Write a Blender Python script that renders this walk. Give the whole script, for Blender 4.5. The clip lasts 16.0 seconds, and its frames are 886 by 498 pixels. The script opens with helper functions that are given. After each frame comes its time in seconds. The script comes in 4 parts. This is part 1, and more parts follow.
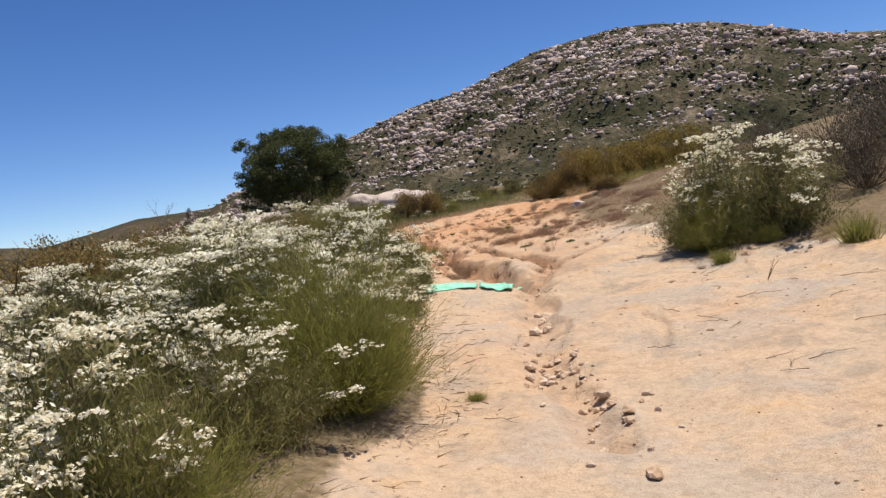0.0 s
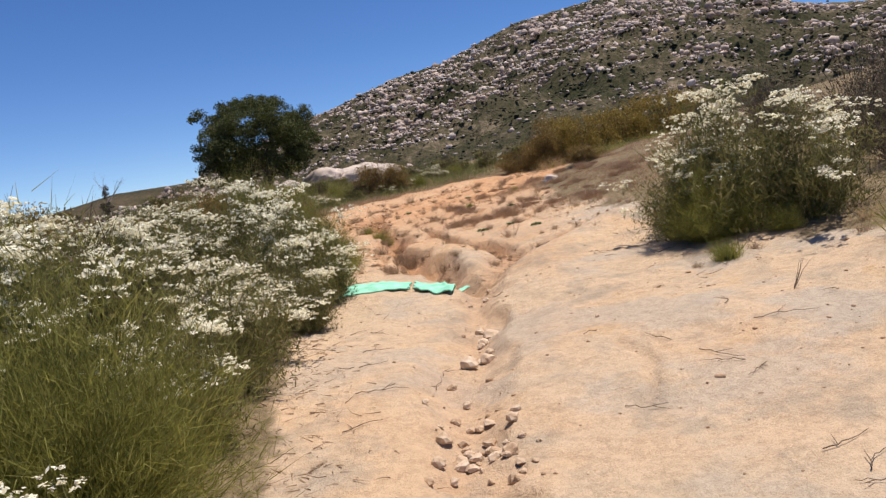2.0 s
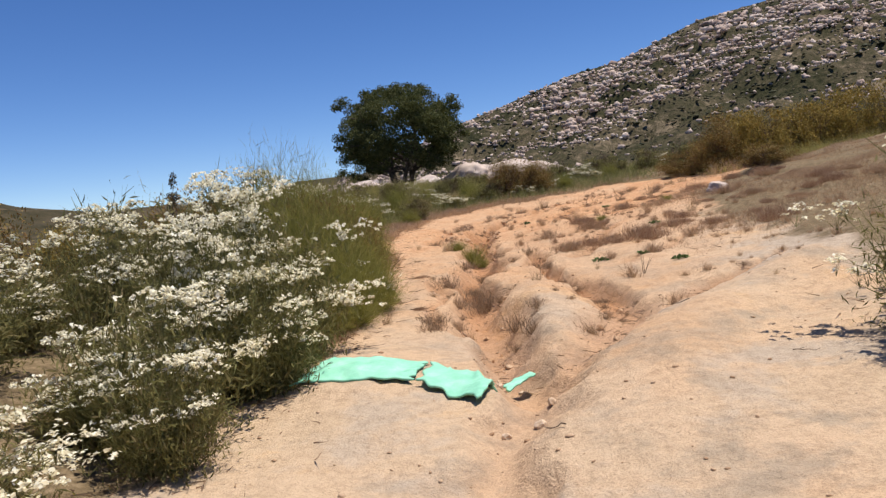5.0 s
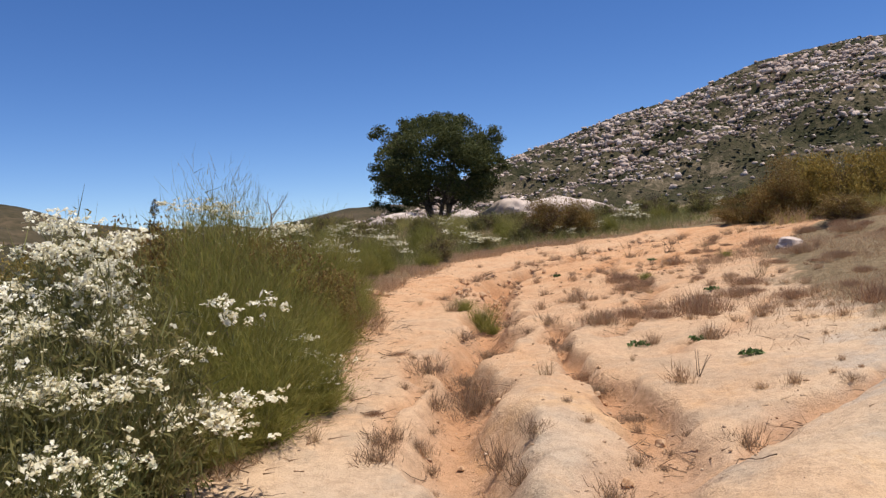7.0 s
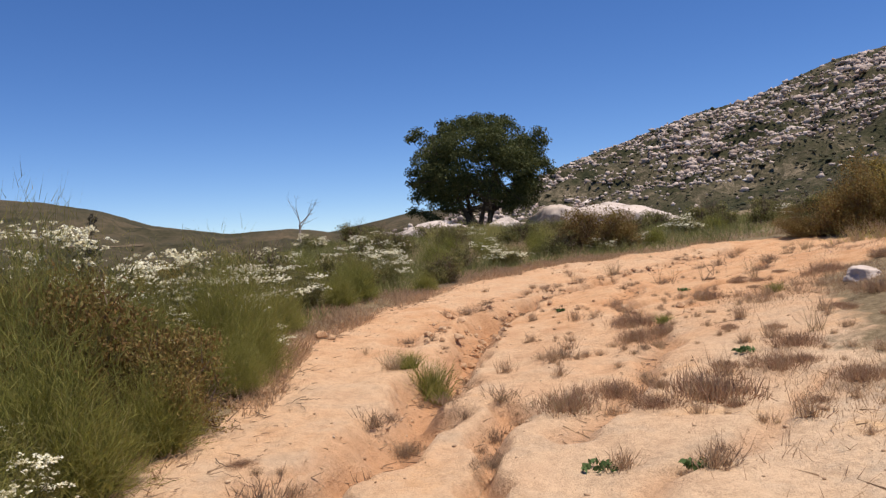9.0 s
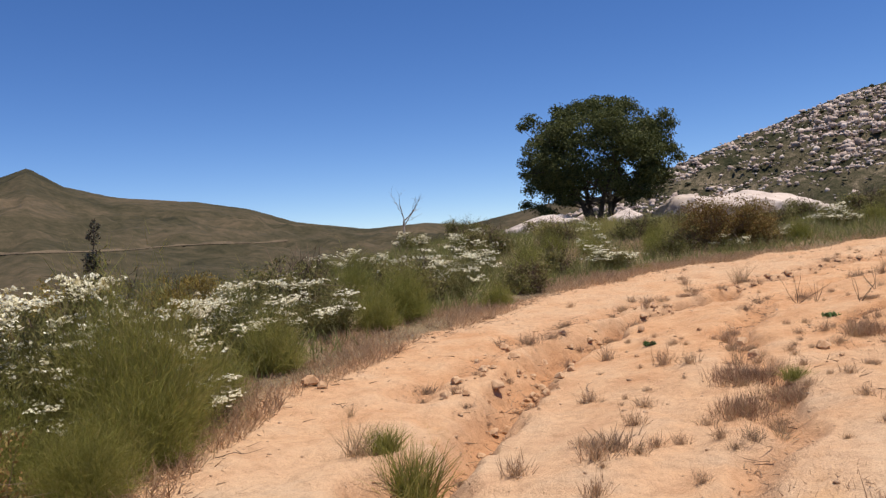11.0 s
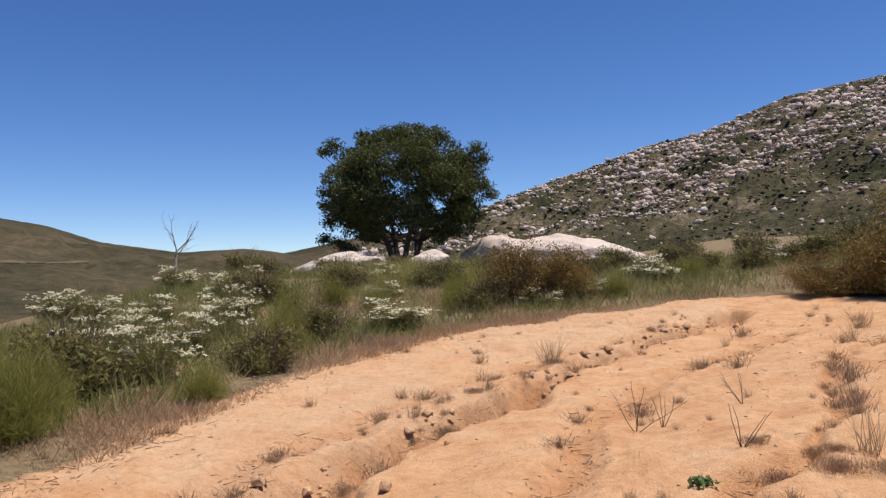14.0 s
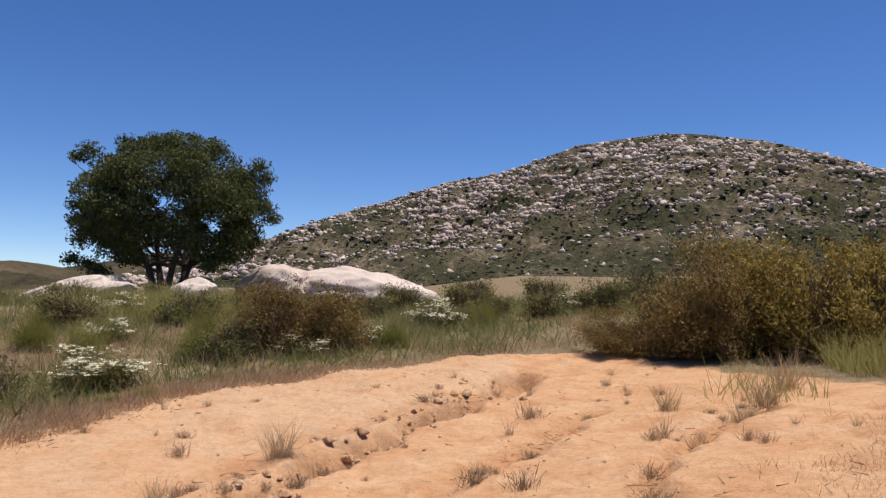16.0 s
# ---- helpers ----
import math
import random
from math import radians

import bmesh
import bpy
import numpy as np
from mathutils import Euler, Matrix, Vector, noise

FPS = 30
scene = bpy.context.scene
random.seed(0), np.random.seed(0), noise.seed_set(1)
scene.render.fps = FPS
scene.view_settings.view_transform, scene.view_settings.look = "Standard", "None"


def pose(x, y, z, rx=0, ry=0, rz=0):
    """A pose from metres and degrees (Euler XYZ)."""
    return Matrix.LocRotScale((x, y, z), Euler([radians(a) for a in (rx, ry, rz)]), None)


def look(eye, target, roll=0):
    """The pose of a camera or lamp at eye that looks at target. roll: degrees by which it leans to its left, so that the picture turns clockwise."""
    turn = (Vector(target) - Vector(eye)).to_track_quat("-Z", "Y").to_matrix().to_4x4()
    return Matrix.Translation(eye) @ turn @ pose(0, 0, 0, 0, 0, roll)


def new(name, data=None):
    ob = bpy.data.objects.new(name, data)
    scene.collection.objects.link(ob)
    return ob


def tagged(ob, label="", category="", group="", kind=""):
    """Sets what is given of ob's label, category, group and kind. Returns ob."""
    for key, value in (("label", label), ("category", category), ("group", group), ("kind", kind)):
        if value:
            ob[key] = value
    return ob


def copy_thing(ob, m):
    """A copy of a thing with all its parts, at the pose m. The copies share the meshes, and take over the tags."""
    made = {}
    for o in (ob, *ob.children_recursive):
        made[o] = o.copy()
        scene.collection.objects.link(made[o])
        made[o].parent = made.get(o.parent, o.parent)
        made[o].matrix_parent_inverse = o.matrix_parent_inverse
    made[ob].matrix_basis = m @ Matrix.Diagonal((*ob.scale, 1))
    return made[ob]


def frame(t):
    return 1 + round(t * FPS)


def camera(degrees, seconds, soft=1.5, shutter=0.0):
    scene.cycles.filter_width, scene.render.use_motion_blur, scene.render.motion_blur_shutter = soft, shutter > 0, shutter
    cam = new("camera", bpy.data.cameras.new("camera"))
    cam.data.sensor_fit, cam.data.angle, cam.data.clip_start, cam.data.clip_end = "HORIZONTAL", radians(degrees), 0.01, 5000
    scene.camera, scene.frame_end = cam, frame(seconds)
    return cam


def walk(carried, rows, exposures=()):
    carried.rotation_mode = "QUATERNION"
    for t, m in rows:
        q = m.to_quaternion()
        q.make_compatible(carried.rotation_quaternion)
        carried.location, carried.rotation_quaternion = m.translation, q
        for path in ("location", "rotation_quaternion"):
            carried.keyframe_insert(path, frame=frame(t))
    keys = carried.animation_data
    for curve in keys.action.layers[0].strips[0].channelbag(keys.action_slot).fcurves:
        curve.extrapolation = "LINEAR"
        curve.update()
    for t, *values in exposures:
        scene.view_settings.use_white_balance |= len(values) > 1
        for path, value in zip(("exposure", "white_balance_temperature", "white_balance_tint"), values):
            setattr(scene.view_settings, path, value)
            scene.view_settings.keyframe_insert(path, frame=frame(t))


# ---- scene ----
cam = camera(57.8, 16.0, 1.35)
PATH = [
    (0, (-3.3, -0.654, 1.513), (-3.084, 1.333, 1.442), -7.8),
    (0.5, (-3.064, -0.111, 1.538), (-2.847, 1.873, 1.425), -7.6),
    (1, (-2.82, 0.529, 1.523), (-2.545, 2.507, 1.406), -7.2),
    (1.5, (-2.641, 1.208, 1.534), (-2.365, 3.183, 1.385), -8.2),
    (2, (-2.348, 1.778, 1.52), (-2.099, 3.757, 1.377), -8.1),
    (2.5, (-2.11, 2.419, 1.518), (-1.919, 4.402, 1.345), -9.4),
    (3, (-1.898, 2.959, 1.505), (-1.679, 4.935, 1.29), -9.9),
    (3.5, (-1.627, 3.667, 1.442), (-1.454, 5.649, 1.242), -9.1),
    (4, (-1.376, 4.451, 1.474), (-1.367, 6.448, 1.352), -7.7),
    (4.2, (-1.276, 4.738, 1.482), (-1.313, 6.735, 1.37), -6.9),
    (6.3, (-0.807, 7.216, 1.646), (-1.066, 9.199, 1.584), -5.1),
    (6.5, (-0.762, 7.441, 1.664), (-1.014, 9.425, 1.63), -4.2),
    (7, (-0.661, 8.079, 1.712), (-0.929, 10.06, 1.698), -3.0),
    (7.5, (-0.461, 8.83, 1.766), (-0.782, 10.804, 1.792), -2.4),
    (8, (-0.233, 9.556, 1.821), (-0.642, 11.513, 1.88), -2.4),
    (8.5, (-0.015, 10.121, 1.93), (-0.43, 12.077, 1.964), -3.5),
    (8.7, (0.065, 10.372, 1.94), (-0.348, 12.329, 1.951), -3.2),
    (10.8, (0.519, 13.169, 2.065), (-0.159, 15.05, 2.068), -2.4),
    (11, (0.48, 13.502, 2.09), (-0.269, 15.357, 2.093), -3.5),
    (11.5, (0.464, 14.032, 2.136), (-0.294, 15.883, 2.175), -2.4),
    (12, (0.362, 14.725, 2.179), (-0.402, 16.572, 2.238), -1.0),
    (12.5, (0.296, 15.381, 2.186), (-0.384, 17.262, 2.19), -1.1),
    (13, (0.222, 16.128, 2.284), (-0.294, 18.058, 2.379), 0.8),
    (13.5, (0.238, 16.752, 2.337), (-0.179, 18.704, 2.466), 0.5),
    (14, (0.349, 17.42, 2.409), (0.03, 19.393, 2.468), -1.5),
    (14.5, (0.391, 18.075, 2.448), (0.149, 20.059, 2.506), -1.3),
    (15, (0.527, 18.759, 2.555), (0.361, 20.748, 2.688), -0.7),
    (15.5, (0.618, 19.45, 2.611), (0.611, 21.443, 2.773), 0.1),
    (16, (0.846, 20.074, 2.683), (1.016, 22.063, 2.808), 0.9),
]
walk(cam, [(t, look(e, g, r)) for t, e, g, r in PATH], [(0.0, 0.25, 6600, 12), (16.0, 0.25, 6600, 12)])

# ---- sky, sun ----
SUN_EL, SUN_AZ = radians(75), radians(78)      # azimuth from +y towards +x
world = bpy.data.worlds.new("sky")
scene.world = world
world.use_nodes = True
wn = world.node_tree
sky = wn.nodes.new("ShaderNodeTexSky")
sky.sky_type, sky.sun_disc = "NISHITA", False
sky.sun_elevation, sky.sun_rotation = SUN_EL, SUN_AZ
sky.altitude, sky.air_density, sky.dust_density, sky.ozone_density = 3000, 0.9, 0.0, 2.5
deep = wn.nodes.new("ShaderNodeHueSaturation")
deep.inputs["Hue"].default_value, deep.inputs["Saturation"].default_value = 0.509, 1.24
wn.links.new(sky.outputs[0], deep.inputs["Color"])
wn.links.new(deep.outputs[0], wn.nodes["Background"].inputs[0])
wn.nodes["Background"].inputs[1].default_value = 0.11
sun = new("sun", bpy.data.lights.new("sun", "SUN"))
sun.data.energy, sun.data.angle, sun.data.color = 4.9, radians(0.53), (1.0, 0.94, 0.86)
sun_dir = Vector((math.sin(SUN_AZ) * math.cos(SUN_EL), math.cos(SUN_AZ) * math.cos(SUN_EL), math.sin(SUN_EL)))
sun.matrix_world = look(sun_dir * 50, (0, 0, 0))


# ---- materials ----
def node_mat(name):
    m = bpy.data.materials.new(name)
    m.use_nodes = True
    m.node_tree.nodes.clear()
    nt = m.node_tree
    out = nt.nodes.new("ShaderNodeOutputMaterial")
    return m, nt, out


def add(nt, kind, **props):
    n = nt.nodes.new(kind)
    for k, v in props.items():
        setattr(n, k, v)
    return n


def ramp(nt, fac, stops):
    r = nt.nodes.new("ShaderNodeValToRGB")
    els = r.color_ramp.elements
    while len(els) < len(stops):
        els.new(0.5)
    for e, (p, c) in zip(els, stops):
        e.position, e.color = p, (*c, 1)
    nt.links.new(fac, r.inputs[0])
    return r.outputs[0]


def noise_tex(nt, scale, detail=4, rough=0.55, vec=None):
    n = nt.nodes.new("ShaderNodeTexNoise")
    n.inputs["Scale"].default_value, n.inputs["Detail"].default_value, n.inputs["Roughness"].default_value = scale, detail, rough
    if vec:
        nt.links.new(vec, n.inputs["Vector"])
    return n.outputs[0]


def mix(nt, fac, a, b, blend="MIX"):
    n = nt.nodes.new("ShaderNodeMix")
    n.data_type, n.blend_type = "RGBA", blend
    for sock, v in ((n.inputs[0], fac), (n.inputs[6], a), (n.inputs[7], b)):
        if isinstance(v, (int, float)):
            sock.default_value = v
        elif isinstance(v, tuple):
            sock.default_value = (*v, 1)
        else:
            nt.links.new(v, sock)
    return n.outputs[2]


def calc(nt, op, a, b=0.0, clamp=False):
    n = nt.nodes.new("ShaderNodeMath")
    n.operation, n.use_clamp = op, clamp
    for sock, v in ((n.inputs[0], a), (n.inputs[1], b)):
        if isinstance(v, (int, float)):
            sock.default_value = v
        else:
            nt.links.new(v, sock)
    return n.outputs[0]


def finish(nt, out, col, rough=0.9, bump=None, strength=0.3, dist=0.02, spec=0.2):
    p = nt.nodes.new("ShaderNodeBsdfPrincipled")
    p.inputs["Roughness"].default_value = rough
    p.inputs["Specular IOR Level"].default_value = spec
    if isinstance(col, tuple):
        p.inputs["Base Color"].default_value = (*col, 1)
    else:
        nt.links.new(col, p.inputs["Base Color"])
    if bump:
        b = nt.nodes.new("ShaderNodeBump")
        b.inputs["Strength"].default_value, b.inputs["Distance"].default_value = strength, dist
        nt.links.new(bump, b.inputs["Height"])
        nt.links.new(b.outputs[0], p.inputs["Normal"])
    nt.links.new(p.outputs[0], out.inputs[0])


def leaf_mat(name, colours, trans=0.3, rough=0.75):
    """Foliage: colours spread over the leaves one by one, some light passing through."""
    m, nt, out = node_mat(name)
    geo, info = add(nt, "ShaderNodeNewGeometry"), add(nt, "ShaderNodeObjectInfo")
    f = calc(nt, "ADD", calc(nt, "MULTIPLY", geo.outputs["Random Per Island"], 0.75), calc(nt, "MULTIPLY", info.outputs["Random"], 0.25))
    k = len(colours) - 1
    col = ramp(nt, f, [(0.05 + 0.9 * i / k, c) for i, c in enumerate(colours)])
    d, t, a = add(nt, "ShaderNodeBsdfPrincipled"), add(nt, "ShaderNodeBsdfTranslucent"), add(nt, "ShaderNodeMixShader")
    d.inputs["Roughness"].default_value, d.inputs["Specular IOR Level"].default_value = rough, 0.25
    nt.links.new(col, d.inputs["Base Color"])
    nt.links.new(col, t.inputs[0])
    a.inputs[0].default_value = trans
    nt.links.new(d.outputs[0], a.inputs[1])
    nt.links.new(t.outputs[0], a.inputs[2])
    nt.links.new(a.outputs[0], out.inputs[0])
    return m


def soil_mat():
    """Trail soil: pale pinkish sand low down, orange further up, grey crusts; brown litter beside the trail."""
    m, nt, out = node_mat("trail_soil")
    pos = add(nt, "ShaderNodeNewGeometry").outputs["Position"]
    at = add(nt, "ShaderNodeAttribute", attribute_name="soil")
    sep = add(nt, "ShaderNodeSeparateColor")
    nt.links.new(at.outputs["Color"], sep.inputs[0])
    litter, orange, rut_shade = sep.outputs[0], sep.outputs[1], sep.outputs[2]
    big, mid, fine, grit = (noise_tex(nt, s, d, r, pos) for s, d, r in ((0.45, 5, 0.6), (2.2, 6, 0.6), (14, 5, 0.65), (90, 3, 0.7)))
    pale = ramp(nt, big, [(0.3, (0.52, 0.395, 0.265)), (0.5, (0.57, 0.42, 0.28)), (0.7, (0.575, 0.39, 0.235))])
    crust = ramp(nt, calc(nt, "ADD", calc(nt, "MULTIPLY", mid, 0.6), calc(nt, "MULTIPLY", big, 0.4)), [(0.5, (0, 0, 0)), (0.62, (1, 1, 1))])
    pale = mix(nt, calc(nt, "MULTIPLY", crust, 0.75), pale, (0.40, 0.33, 0.245))
    blot = noise_tex(nt, 1.1, 7, 0.7, pos)
    pale = mix(nt, ramp(nt, blot, [(0.54, (0, 0, 0)), (0.66, (0.55, 0.55, 0.55))]), pale, (0.33, 0.275, 0.205))
    pale = mix(nt, ramp(nt, blot, [(0.32, (0.8, 0.8, 0.8)), (0.42, (0, 0, 0))]), pale, (0.60, 0.40, 0.215))
    wash = noise_tex(nt, 0.8, 8, 0.62, pos)
    low = calc(nt, "SUBTRACT", 1.0, calc(nt, "MULTIPLY", orange, 5.0), True)
    pale = mix(nt, calc(nt, "MULTIPLY", low, ramp(nt, wash, [(0.5, (0, 0, 0)), (0.57, (0.85, 0.85, 0.85))])), pale, (0.46, 0.385, 0.30))
    oran = ramp(nt, mid, [(0.2, (0.43, 0.20, 0.09)), (0.3, (0.47, 0.245, 0.12)), (0.5, (0.55, 0.325, 0.175)), (0.75, (0.59, 0.39, 0.235))])
    of = calc(nt, "ADD", orange, calc(nt, "MULTIPLY", calc(nt, "SUBTRACT", big, 0.5), 0.9), True)
    col = mix(nt, of, pale, oran)
    # orange-brown gully beds, painted darker to stand in for their weak shade
    col = mix(nt, calc(nt, "MULTIPLY", rut_shade, 0.7), col, (0.40, 0.195, 0.09))
    speck = ramp(nt, grit, [(0.34, (0.62, 0.6, 0.58)), (0.46, (1, 1, 1)), (0.72, (1.12, 1.1, 1.08))])
    col = mix(nt, 0.5, col, speck, "MULTIPLY")
    stain = ramp(nt, fine, [(0.3, (0.82, 0.8, 0.78)), (0.55, (1.03, 1.02, 1.01))])
    col = mix(nt, 0.8, col, stain, "MULTIPLY")
    seam = calc(nt, "ABSOLUTE", calc(nt, "SUBTRACT", noise_tex(nt, 3.1, 9, 0.72, pos), 0.5))
    col = mix(nt, 0.35, col, ramp(nt, seam, [(0.0, (0.55, 0.5, 0.46)), (0.02, (1, 1, 1))]), "MULTIPLY")
    pebble = add(nt, "ShaderNodeTexVoronoi")
    pebble.inputs["Scale"].default_value = 55
    nt.links.new(pos, pebble.inputs["Vector"])
    col = mix(nt, 0.55, col, ramp(nt, pebble.outputs["Distance"], [(0.0, (1.25, 1.22, 1.2)), (0.2, (1, 1, 1)), (0.75, (0.95, 0.94, 0.93))]), "MULTIPLY")
    lit = ramp(nt, fine, [(0.25, (0.10, 0.075, 0.042)), (0.5, (0.19, 0.14, 0.08)), (0.75, (0.31, 0.235, 0.145))])
    lf = ramp(nt, calc(nt, "ADD", litter, calc(nt, "MULTIPLY", calc(nt, "SUBTRACT", mid, 0.5), 1.1)), [(0.4, (0, 0, 0)), (0.6, (1, 1, 1))])
    col = mix(nt, lf, col, lit)
    h = calc(nt, "ADD", calc(nt, "MULTIPLY", fine, 0.7), calc(nt, "MULTIPLY", grit, 0.3))
    finish(nt, out, col, 0.95, h, 0.85, 0.045, 0.1)
    return m


def hill_mat(name, cols, scale, scale2, span=0.36):
    m, nt, out = node_mat(name)
    pos = add(nt, "ShaderNodeNewGeometry").outputs["Position"]
    a, b = noise_tex(nt, scale, 6, 0.62, pos), noise_tex(nt, scale2, 4, 0.7, pos)
    f = calc(nt, "ADD", calc(nt, "MULTIPLY", a, 0.6), calc(nt, "MULTIPLY", b, 0.4))
    col = ramp(nt, f, [(0.5 - span / 2 + span * i / (len(cols) - 1), c) for i, c in enumerate(cols)])
    finish(nt, out, col, 0.95, b, 0.8, 1.5, 0.05)
    return m


def rock_mat(name, cols, scale=3.0, bump=0.03):
    m, nt, out = node_mat(name)
    tc = add(nt, "ShaderNodeTexCoord").outputs["Object"]
    info = add(nt, "ShaderNodeObjectInfo").outputs["Random"]
    geo = add(nt, "ShaderNodeNewGeometry").outputs["Random Per Island"]
    a, b = noise_tex(nt, scale, 6, 0.65, tc), noise_tex(nt, scale * 9, 4, 0.7, tc)
    f = calc(nt, "ADD", calc(nt, "MULTIPLY", a, 0.7), calc(nt, "MULTIPLY", b, 0.3))
    f = calc(nt, "ADD", f, calc(nt, "MULTIPLY", calc(nt, "SUBTRACT", calc(nt, "MULTIPLY", calc(nt, "ADD", info, geo), 0.5), 0.5), 0.35))
    col = ramp(nt, f, [(0.3 + 0.4 * i / (len(cols) - 1), c) for i, c in enumerate(cols)])
    finish(nt, out, col, 0.88, f, 0.6, bump, 0.2)
    return m


def bark_mat(name, dark, light):
    m, nt, out = node_mat(name)
    tc = add(nt, "ShaderNodeTexCoord").outputs["Object"]
    a = noise_tex(nt, 14, 5, 0.7, tc)
    finish(nt, out, ramp(nt, a, [(0.3, dark), (0.7, light)]), 0.9, a, 0.6, 0.02)
    return m


M_SOIL = soil_mat()
M_MOUNT = hill_mat("mountain_scrub", [(0.018, 0.021, 0.01), (0.042, 0.041, 0.021), (0.078, 0.066, 0.04), (0.19, 0.15, 0.10)], 0.03, 0.4, 0.24)
M_HILL = hill_mat("hill_scrub", [(0.024, 0.023, 0.013), (0.046, 0.041, 0.023), (0.075, 0.06, 0.036), (0.12, 0.088, 0.055)], 0.006, 0.09, 0.28)
M_TRACK = hill_mat("road_dirt", [(0.07, 0.056, 0.036), (0.12, 0.092, 0.06), (0.16, 0.12, 0.08)], 0.02, 0.2)
M_GRANITE = rock_mat("mountain_granite", [(0.28, 0.205, 0.165), (0.52, 0.42, 0.355), (0.77, 0.69, 0.61)], 0.05, 0.4)
M_SLAB = rock_mat("pale_granite", [(0.40, 0.32, 0.27), (0.55, 0.455, 0.385), (0.64, 0.55, 0.48)], 0.9, 0.05)
M_STONE = rock_mat("trail_stone", [(0.30, 0.18, 0.10), (0.47, 0.32, 0.20), (0.62, 0.49, 0.36)], 9, 0.01)
M_OCHRE = rock_mat("ochre_stone", [(0.26, 0.13, 0.06), (0.42, 0.245, 0.13), (0.52, 0.35, 0.21)], 9, 0.01)
M_BARK = bark_mat("oak_bark", (0.035, 0.028, 0.022), (0.11, 0.09, 0.07))
M_DEADWOOD = bark_mat("grey_deadwood", (0.16, 0.13, 0.11), (0.36, 0.31, 0.27))
M_TWIG = bark_mat("brown_twig", (0.07, 0.045, 0.03), (0.20, 0.14, 0.095))
M_STEM = leaf_mat("green_stem", [(0.12, 0.125, 0.045), (0.20, 0.20, 0.07), (0.26, 0.22, 0.10)], 0.25)
M_OAK = leaf_mat("oak_leaf", [(0.032, 0.044, 0.016), (0.06, 0.075, 0.024), (0.095, 0.105, 0.033), (0.135, 0.14, 0.047)], 0.28)
M_FLEAF = leaf_mat("bush_leaf", [(0.10, 0.10, 0.034), (0.16, 0.15, 0.05), (0.22, 0.20, 0.07), (0.26, 0.20, 0.095)], 0.42)
M_FEATHER = leaf_mat("broom_strand", [(0.13, 0.135, 0.03), (0.21, 0.21, 0.048), (0.30, 0.28, 0.072), (0.32, 0.27, 0.10)], 0.5)
M_SCRUB = leaf_mat("mountain_shrub_leaf", [(0.032, 0.038, 0.016), (0.052, 0.055, 0.024), (0.078, 0.07, 0.036), (0.11, 0.09, 0.05)], 0.05)
M_PETAL = leaf_mat("cream_petal", [(0.55, 0.47, 0.29), (0.76, 0.71, 0.51), (0.85, 0.82, 0.66), (0.88, 0.86, 0.75)], 0.35)
M_BROWNLEAF = leaf_mat("rusty_leaf", [(0.13, 0.075, 0.028), (0.24, 0.135, 0.043), (0.19, 0.16, 0.05), (0.40, 0.28, 0.095)], 0.35)
M_GOLDLEAF = leaf_mat("golden_leaf", [(0.13, 0.10, 0.025), (0.28, 0.19, 0.045), (0.38, 0.27, 0.065), (0.22, 0.20, 0.06)], 0.35)
M_GREYLEAF = leaf_mat("grey_brush_leaf", [(0.055, 0.045, 0.032), (0.10, 0.08, 0.055), (0.14, 0.12, 0.085), (0.10, 0.105, 0.055)], 0.35)
M_STRAW = leaf_mat("dry_straw", [(0.28, 0.19, 0.11), (0.42, 0.30, 0.17), (0.52, 0.40, 0.24), (0.38, 0.24, 0.15)], 0.5)
M_RUSTGRASS = leaf_mat("rust_grass", [(0.28, 0.175, 0.10), (0.43, 0.285, 0.17), (0.54, 0.38, 0.24), (0.40, 0.31, 0.19)], 0.5)
M_YELLOWGRASS = leaf_mat("yellow_green_grass", [(0.20, 0.18, 0.05), (0.33, 0.29, 0.085), (0.44, 0.37, 0.15), (0.28, 0.28, 0.08)], 0.5)
M_GREENGRASS = leaf_mat("green_grass", [(0.11, 0.125, 0.04), (0.18, 0.195, 0.06), (0.25, 0.245, 0.09), (0.33, 0.28, 0.14)], 0.5)


# ---- mesh helpers ----
def mesh_np(name, verts, faces):
    """A mesh from arrays; faces is an (n, k) array or a list of such."""
    faces = faces if isinstance(faces, list) else [faces]
    me = bpy.data.meshes.new(name)
    verts = np.asarray(verts, np.float32).reshape(-1, 3)
    loops = np.concatenate([np.asarray(f, np.int32).ravel() for f in faces])
    sizes = np.concatenate([np.full(len(f), np.asarray(f).shape[1], np.int32) for f in faces])
    me.vertices.add(len(verts))
    me.vertices.foreach_set("co", verts.ravel())
    me.loops.add(len(loops))
    me.loops.foreach_set("vertex_index", loops)
    me.polygons.add(len(sizes))
    me.polygons.foreach_set("loop_start", np.concatenate([[0], np.cumsum(sizes)[:-1]]).astype(np.int32))
    me.update(calc_edges=True)
    me.validate()
    return me


def part(name, me, material, parent=None, label="", smooth=False):
    ob = new(name, me)
    if not me.materials:
        me.materials.append(material)
    if smooth:
        me.polygons.foreach_set("use_smooth", np.ones(len(me.polygons), bool))
    if parent:
        ob.parent = parent
    if label:
        ob["label"] = label
    return ob


def thing(name, m, label, category, group=""):
    ob = new(name)
    ob.empty_display_size = 0.2
    ob.matrix_basis = m
    return tagged(ob, label, category, group)


def unit(v):
    return v / np.maximum(np.linalg.norm(v, axis=-1, keepdims=True), 1e-9)


def join(*sets):
    """Joins (verts, faces) pairs that all have quads."""
    vs, fs, k = [], [], 0
    for v, f in sets:
        vs.append(v)
        fs.append(f + k)
        k += len(v)
    return np.concatenate(vs), np.concatenate(fs)


